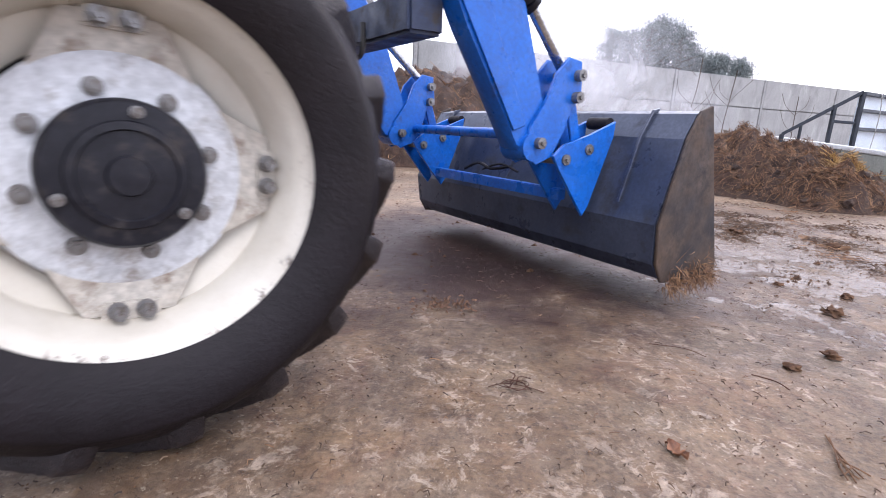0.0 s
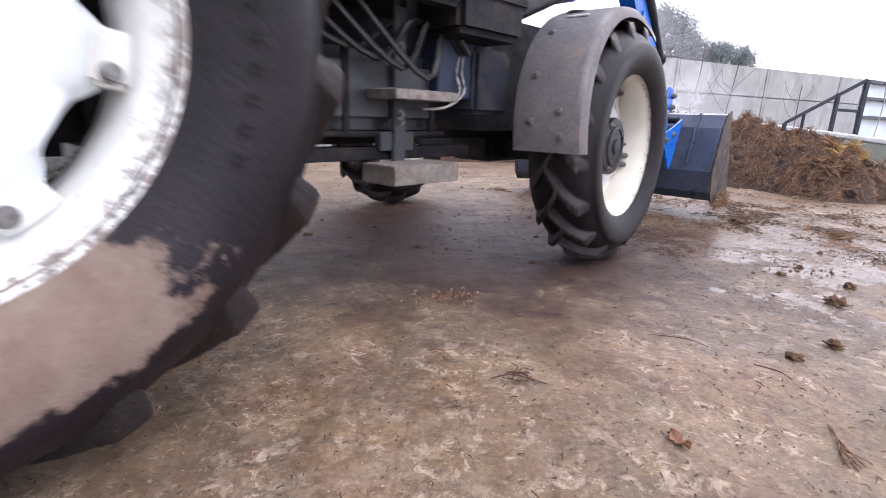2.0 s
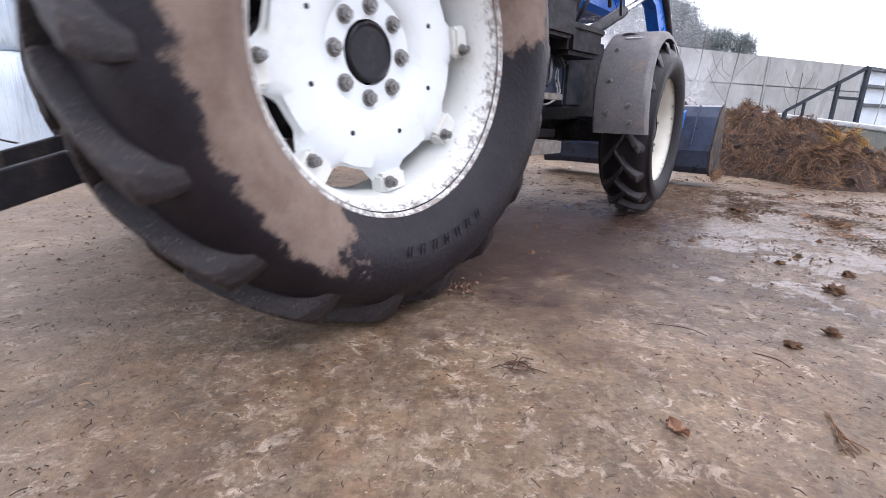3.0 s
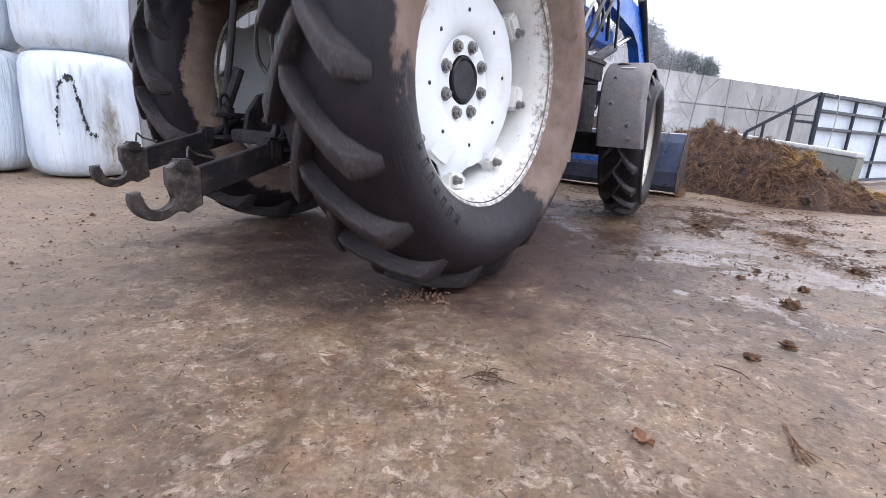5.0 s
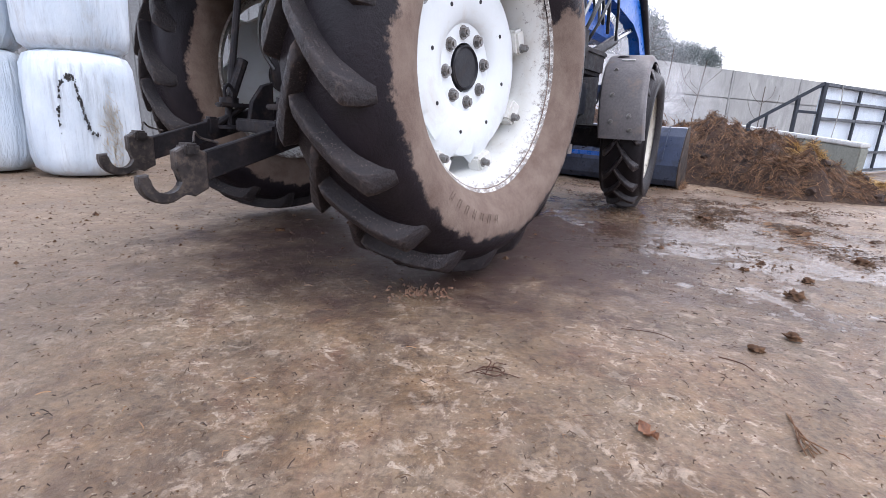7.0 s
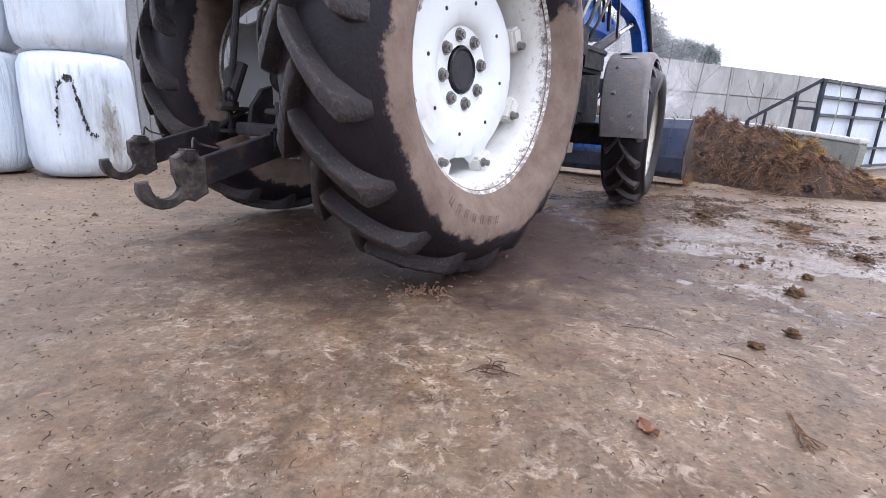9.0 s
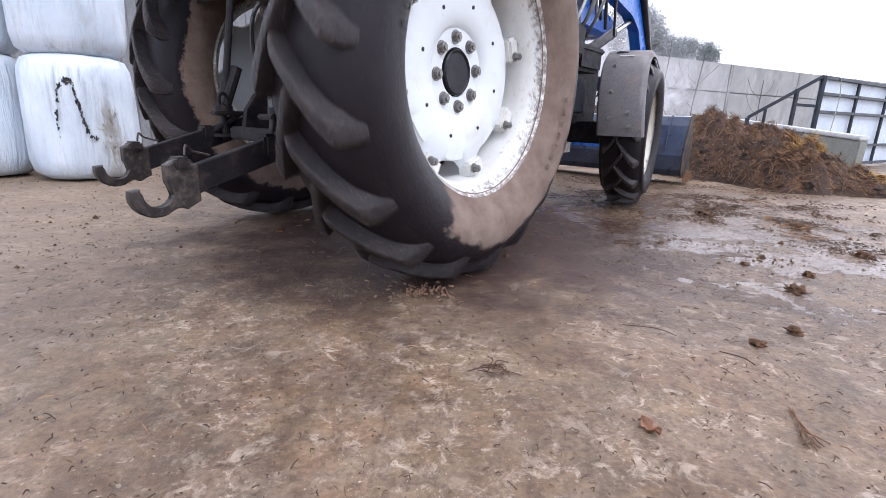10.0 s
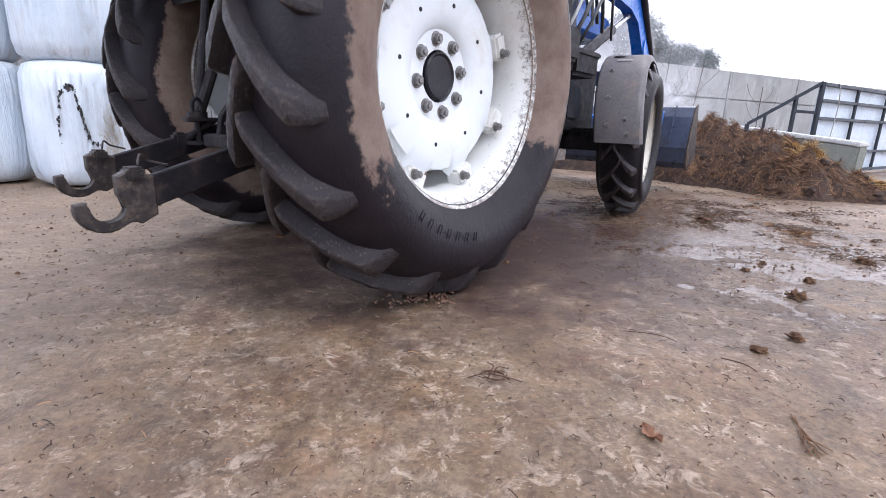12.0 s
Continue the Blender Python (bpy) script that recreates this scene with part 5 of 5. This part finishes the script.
# ---------------------------------------------------------------- litter on the yard
def clod(x, y, r, seed, mat=None, label="lump of dark dung on the concrete"):
    bm = bmesh.new()
    bmesh.ops.create_icosphere(bm, subdivisions=3, radius=r)
    for v in bm.verts:
        k = Vector((seed * 3.1, 0, 0))
        n = noise.noise(v.co * (1.6 / r) + k) * 0.75 + noise.noise(v.co * (4 / r) + k) * 0.5 + noise.noise(v.co * (9 / r) + k) * 0.3
        v.co *= 1 + n
        v.co.z = v.co.z * 0.55 if v.co.z > 0 else v.co.z * 0.06
    o = thing("dung_lump", bm, mat or M_CLOD, label, "dung", "lumps on the yard", smooth=60)
    o.location = (x, y, 0.002)


for i, (x, y, r) in enumerate(((1.096, 1.533, 0.026), (1.292, 1.642, 0.03), (1.615, 2.103, 0.045), (2.12, 3.9, 0.07), (2.45, 2.75, 0.05), (1.62, 2.5, 0.025), (1.85, 2.35, 0.03), (2.2, 2.2, 0.04), (-0.95, 2.9, 0.03), (2.6, 3.5, 0.06), (1.35, 2.9, 0.02))):
    clod(x, y, r * 0.88, i)


def leaf():
    bm = bmesh.new()
    cols, rows_ = 9, 5
    top_ = []
    for i in range(cols):
        u = i / (cols - 1)
        hw = 0.026 * math.sin(math.pi * (0.08 + 0.88 * u)) ** 0.7 * (1 + 0.35 * math.sin(23 * u))
        top_.append([bm.verts.new((-0.055 + 0.11 * u, hw * (2 * j / (rows_ - 1) - 1), 0.006 + 0.014 * abs(2 * j / (rows_ - 1) - 1) ** 1.6 + 0.010 * math.sin(9 * u) + 0.006 * math.sin(31 * u + 2 * j))) for j in range(rows_)])
    low = [[bm.verts.new((p.co.x, p.co.y, p.co.z - 0.0015)) for p in r] for r in top_]
    for g, flip in ((top_, False), (low, True)):
        for i in range(cols - 1):
            for j in range(rows_ - 1):
                q = [g[i][j], g[i + 1][j], g[i + 1][j + 1], g[i][j + 1]]
                bm.faces.new(q[::-1] if flip else q)
    edge = lambda g: [g[i][0] for i in range(cols)] + [g[-1][j] for j in range(1, rows_)] + [g[i][-1] for i in range(cols - 2, -1, -1)] + [g[0][j] for j in range(rows_ - 2, 0, -1)]
    a, b = edge(top_), edge(low)
    for i in range(len(a)):
        bm.faces.new((a[i], b[i], b[(i + 1) % len(a)], a[(i + 1) % len(a)]))
    o = thing("dead_leaf", bm, M_LEAF, "curled brown dead leaf on the concrete", "leaf")
    o.matrix_world = pose(0.522, 1.038, 0.003, 0, 0, -68) @ Matrix.Scale(0.62, 4)


leaf()


def twig(points, r, label, m):
    o = tagged(new("twig"), label, "twig", "twigs on the yard")
    for line in points:
        bm = bmesh.new()
        tube(bm, line, r, 5)
        part("stem", bm, M_STALK if "straw" in label else M_TWIG, o)
    o.matrix_world = m


twig([[(-0.10, 0.0, 0.008), (-0.03, 0.01, 0.016), (0.05, -0.02, 0.01), (0.09, -0.05, 0.006)], [(-0.02, 0.01, 0.015), (0.01, 0.05, 0.03), (0.0, 0.09, 0.02)], [(0, 0, 0.015), (0.03, 0.06, 0.012), (0.07, 0.05, 0.006)], [(-0.06, 0.0, 0.012), (-0.02, -0.03, 0.02), (0.03, -0.03, 0.008)], [(-0.03, 0.03, 0.01), (0.02, 0.02, 0.02), (0.04, -0.03, 0.01)], [(-0.03, -0.02, 0.01), (0.0, 0.02, 0.02), (0.05, 0.03, 0.008)], [(-0.04, 0.01, 0.008), (0.0, -0.04, 0.014), (0.05, 0.0, 0.01)], [(-0.05, 0.02, 0.008), (-0.01, 0.04, 0.012), (0.04, 0.01, 0.008)]], 0.0023, "tangled dark twig lying on the concrete", pose(0.174, 1.303, 0, 0, 0, 10) @ Matrix.Diagonal((0.8, 0.8, 0.5, 1)))
twig([[(-0.04, 0.13, 0.006), (-0.015, 0.03, 0.01), (0.03, -0.12, 0.006)], [(-0.02, 0.05, 0.01), (0.01, -0.03, 0.014), (0.05, -0.08, 0.006)], [(0.0, 0.0, 0.01), (-0.01, -0.06, 0.012), (0.01, -0.12, 0.006)], [(-0.03, 0.12, 0.006), (-0.02, 0.04, 0.012), (-0.01, -0.06, 0.006)], [(-0.01, -0.02, 0.012), (0.02, -0.05, 0.016), (0.0, -0.10, 0.006)], [(0.0, -0.03, 0.01), (0.03, -0.04, 0.012), (0.07, -0.05, 0.006)], [(-0.01, 0.0, 0.012), (0.01, -0.07, 0.01), (0.04, -0.09, 0.005)]], 0.0024, "dry straw stalk lying on the concrete", pose(0.91, 1.055, 0, 0, 0, -33) @ Matrix.Scale(0.72, 4))
twig([[(-0.11, 0.02, 0.005), (0.0, 0.0, 0.01), (0.06, -0.04, 0.005)]], 0.0014, "thin dark twig lying on the concrete", pose(0.78, 1.62, 0, 0, 0, -8))
twig([[(-0.04, 0.03, 0.005), (0.02, 0.0, 0.01), (0.05, -0.03, 0.005)]], 0.0018, "thin dark twig lying on the concrete", pose(0.95, 1.42, 0, 0, 0, -20))


def litter():
    rnd = random.Random(11)

    def scatter(name, count, pick, mat, ln, wd, label):
        v, f = [], []
        for _ in range(count):
            x, y = pick()
            L, a = rnd.uniform(*ln), rnd.uniform(0, 6.28)
            d = Vector((math.cos(a), math.sin(a), rnd.gauss(0, 0.06))) * L
            s = Vector((-d.y, d.x, 0)).normalized() * rnd.uniform(*wd)
            p = Vector((x, y, 0.004 + rnd.uniform(0, 0.008)))
            c = p + d * 0.5 + s * rnd.uniform(-4, 4) + Vector((0, 0, 0.004))
            b = len(v)
            for q in (p, c, p + d):
                v += [q - s, q + s, q + Vector((0, 0, wd[1] * 1.6))]
            for k0 in (0, 3):
                for j in range(3):
                    f.append((b + k0 + j, b + k0 + (j + 1) % 3, b + k0 + 3 + (j + 1) % 3, b + k0 + 3 + j))
            f += [(b, b + 2, b + 1), (b + 6, b + 7, b + 8)]
        me = bpy.data.meshes.new(name)
        me.from_pydata([tuple(q) for q in v], [], f)
        me.materials.append(mat)
        tagged(new(name, me), label, "litter", kind="stuff")

    def wide():
        return rnd.uniform(-5, 6), 0.6 + rnd.random() ** 1.5 * 7
    def wetside():
        while True:
            x, y = rnd.gauss(2.5, 0.7), rnd.gauss(4.2, 0.9)
            if noise.noise((x * 2.6, y * 2.6, 4)) + 0.4 * noise.noise((x * 8, y * 8, 1)) > 0.12:
                return x, y
    def clump():
        c = rnd.choice(((2.5, 3.5), (2.42, 3.2), (2.6, 3.8), (0.35, 5.2), (2.9, 4.6), (3.3, 5.2)))
        return rnd.gauss(c[0], 0.06), rnd.gauss(c[1], 0.06)
    scatter("straw_litter", 3400, wide, M_LITTER, (0.006, 0.03), (0.0006, 0.0015), "short bits of straw strewn over the yard")
    scatter("straw_litter", 2000, wetside, M_LITTER, (0.008, 0.045), (0.0008, 0.0028), "wet dung and straw strewn by the heap")
    scatter("straw_litter", 90, lambda: (rnd.gauss(-0.05, 0.075), rnd.gauss(1.92, 0.05)), M_LEAFBITS, (0.006, 0.022), (0.001, 0.004), "small scatter of reddish chaff")
    scatter("straw_litter", 900, wide, M_STRAW, (0.008, 0.034), (0.0006, 0.0014), "pale dry bits of straw strewn over the yard")
    def close():
        return rnd.uniform(-2.3, 2.5), 0.75 + rnd.random() ** 1.3 * 2.6
    scatter("straw_litter", 1500, close, M_LITTER, (0.004, 0.018), (0.0005, 0.0018), "dark wet bits of straw on the concrete")
    scatter("straw_litter", 300, clump, M_STRAW, (0.015, 0.08), (0.0008, 0.002), "small tufts of golden straw")
    v, f = [], []
    for _ in range(14000):
        x, y = wide() if rnd.random() < 0.72 else wetside()
        r = min(0.016, 0.0012 + rnd.expovariate(1 / 0.0022)) * (1.6 if y > 2.5 else 1.0)
        r = min(r, 0.0035) if y < 2.0 else r
        b = len(v)
        v += [Vector((x + r * rnd.uniform(0.6, 1.3), y, 0)), Vector((x, y + r * rnd.uniform(0.6, 1.2), 0)), Vector((x - r * rnd.uniform(0.6, 1.3), y, 0)), Vector((x, y - r * rnd.uniform(0.6, 1.2), 0)), Vector((x + rnd.uniform(-0.3, 0.3) * r, y, r * 0.8))]
        f += [(b, b + 1, b + 4), (b + 1, b + 2, b + 4), (b + 2, b + 3, b + 4), (b + 3, b, b + 4)]
    me = bpy.data.meshes.new("crumbs")
    me.from_pydata([tuple(q) for q in v], [], f)
    me.materials.append(M_CLOD)
    tagged(new("crumbs", me), "dark crumbs of dung over the yard", "litter", kind="stuff")


litter()

# ---------------------------------------------------------------- movement
TRAC = [  # seconds, x, y, heading, steering
    (0.0, -3.252, 0.057, 54.37, -7.50),
    (0.5, -2.811, 0.016, 48.70, -4.30),
    (1.0, -2.393, 0.266, 45.03, -2.76),
    (1.5, -1.944, 0.672, 42.02, -5.23),
    (2.0, -1.582, 1.215, 41.20, -5.20),
    (2.5, -1.249, 1.835, 41.80, -7.50),
    (2.7, -1.125, 1.985, 40.29, -6.50),
    (4.3, -0.453, 2.790, 36.63, -7.36),
    (4.5, -0.511, 2.696, 36.61, -7.83),
    (5.0, -0.549, 2.679, 36.93, -8.12),
    (5.5, -0.530, 2.710, 37.11, -8.54),
    (6.0, -0.570, 2.662, 37.13, -8.27),
    (6.5, -0.533, 2.663, 36.71, -8.25),
    (7.0, -0.553, 2.715, 37.03, -8.50),
    (9.0, -0.549, 2.733, 37.68, -8.79),
    (10.5, -0.578, 2.690, 37.60, -8.70),
    (11.0, -0.581, 2.653, 37.52, -8.56),
    (11.5, -0.587, 2.636, 37.67, -8.72),
    (12.0, -0.640, 2.585, 37.90, -8.90),
]
BOUNCE = {2.5: -0.015, 5.5: 0.02, 6.0: 0.04, 7.0: 0.03, 9.0: 0.015}   # lift of the rear axle
SPIN = [  # degrees of the rear wheel from the time it stops by the heap
    (4.3, 0), (4.6, -6), (4.9, 0), (5.1, 15), (5.3, 36), (5.5, 62), (5.7, 90), (5.9, 116), (6.1, 138), (6.4, 155), (7.2, 158), (8.8, 158), (9.0, 156),
    (9.2, 147), (9.4, 130), (9.6, 110), (9.8, 90), (10.0, 72), (10.2, 55), (10.4, 40), (10.6, 25), (10.8, 12), (11.0, 3), (11.5, -9), (12.0, -22),
]


def motions():
    walk(tractor, [(t, pose(x, y, BOUNCE.get(t, 0.0), 0, math.degrees(math.atan2(BOUNCE.get(t, 0.0), WB)), 90 - h)) for t, x, y, h, st in TRAC])
    early = [r for r in TRAC if r[0] <= 4.3]
    fine = []
    for a, b in zip(early, early[1:]):
        n = max(1, round((b[0] - a[0]) / 0.25))
        fine += [tuple(p + (q - p) * i / n for p, q in zip(a, b)) for i in range(n)]
    fine.append(early[-1])
    way = [0.0]
    for a, b in zip(fine, fine[1:]):
        h = radians((a[3] + b[3]) / 2)
        way.append(way[-1] + (b[1] - a[1]) * math.sin(h) + (b[2] - a[2]) * math.cos(h))
    turn_r = [(r[0], math.degrees((w - way[-1]) / RR)) for r, w in zip(fine, way)]
    turn_f = [(r[0], math.degrees((w - way[-1]) / RF)) for r, w in zip(fine, way)]
    turn_l = [(t, a - 97.0) for t, a in turn_r if t <= 4.3] + [(12.0, -97.0)]   # the far wheel holds while the near one slips
    turn_f += [(t, -9.0 if t > 5.0 else 0.0) for t, a in SPIN[1:]]
    turn_r += [(t, float(a)) for t, a in SPIN[1:]]
    steer = lambda t: float(np.interp(t, [r[0] for r in TRAC], [r[4] for r in TRAC]))
    for w, x, y, turn in ((wheel_rr, 0, -YR, turn_r), (wheel_rl, XL, YL, turn_l)):
        walk(w, [(t, pose(x, y, RR, 0, a, 0)) for t, a in turn])
    for w, x, y in ((wheel_fr, WB, -YF), (wheel_fl, WB + XL, YFL)):
        walk(w, [(t, pose(x, y, RF, 0, a, -steer(t))) for t, a in turn_f])
    for w, x, y in ((guard_r, WB, -YF), (guard_l, WB + XL, YFL)):
        walk(w, [(t, pose(x, y, RF, 0, 0, -steer(t))) for t, a in turn_f])
    for o, x, y, z, turn in STEAM:
        walk(o, [(0.0, pose(x, y, z, 0, 0, turn)), (6.0, pose(x + 0.25, y, z + 0.15, 0, 4, turn)), (12.0, pose(x + 0.5, y, z + 0.3, 0, 8, turn))])
    LIFT = ((0.0, -0.9), (2.7, -0.9), (4.3, 1.1), (7.2, 1.1), (8.8, 0.0), (10.8, 0.0), (11.6, -3.0), (12.0, -3.5))
    walk(loader, [(t, pose(*PIV, 0, a, 0)) for t, a in LIFT])


motions()
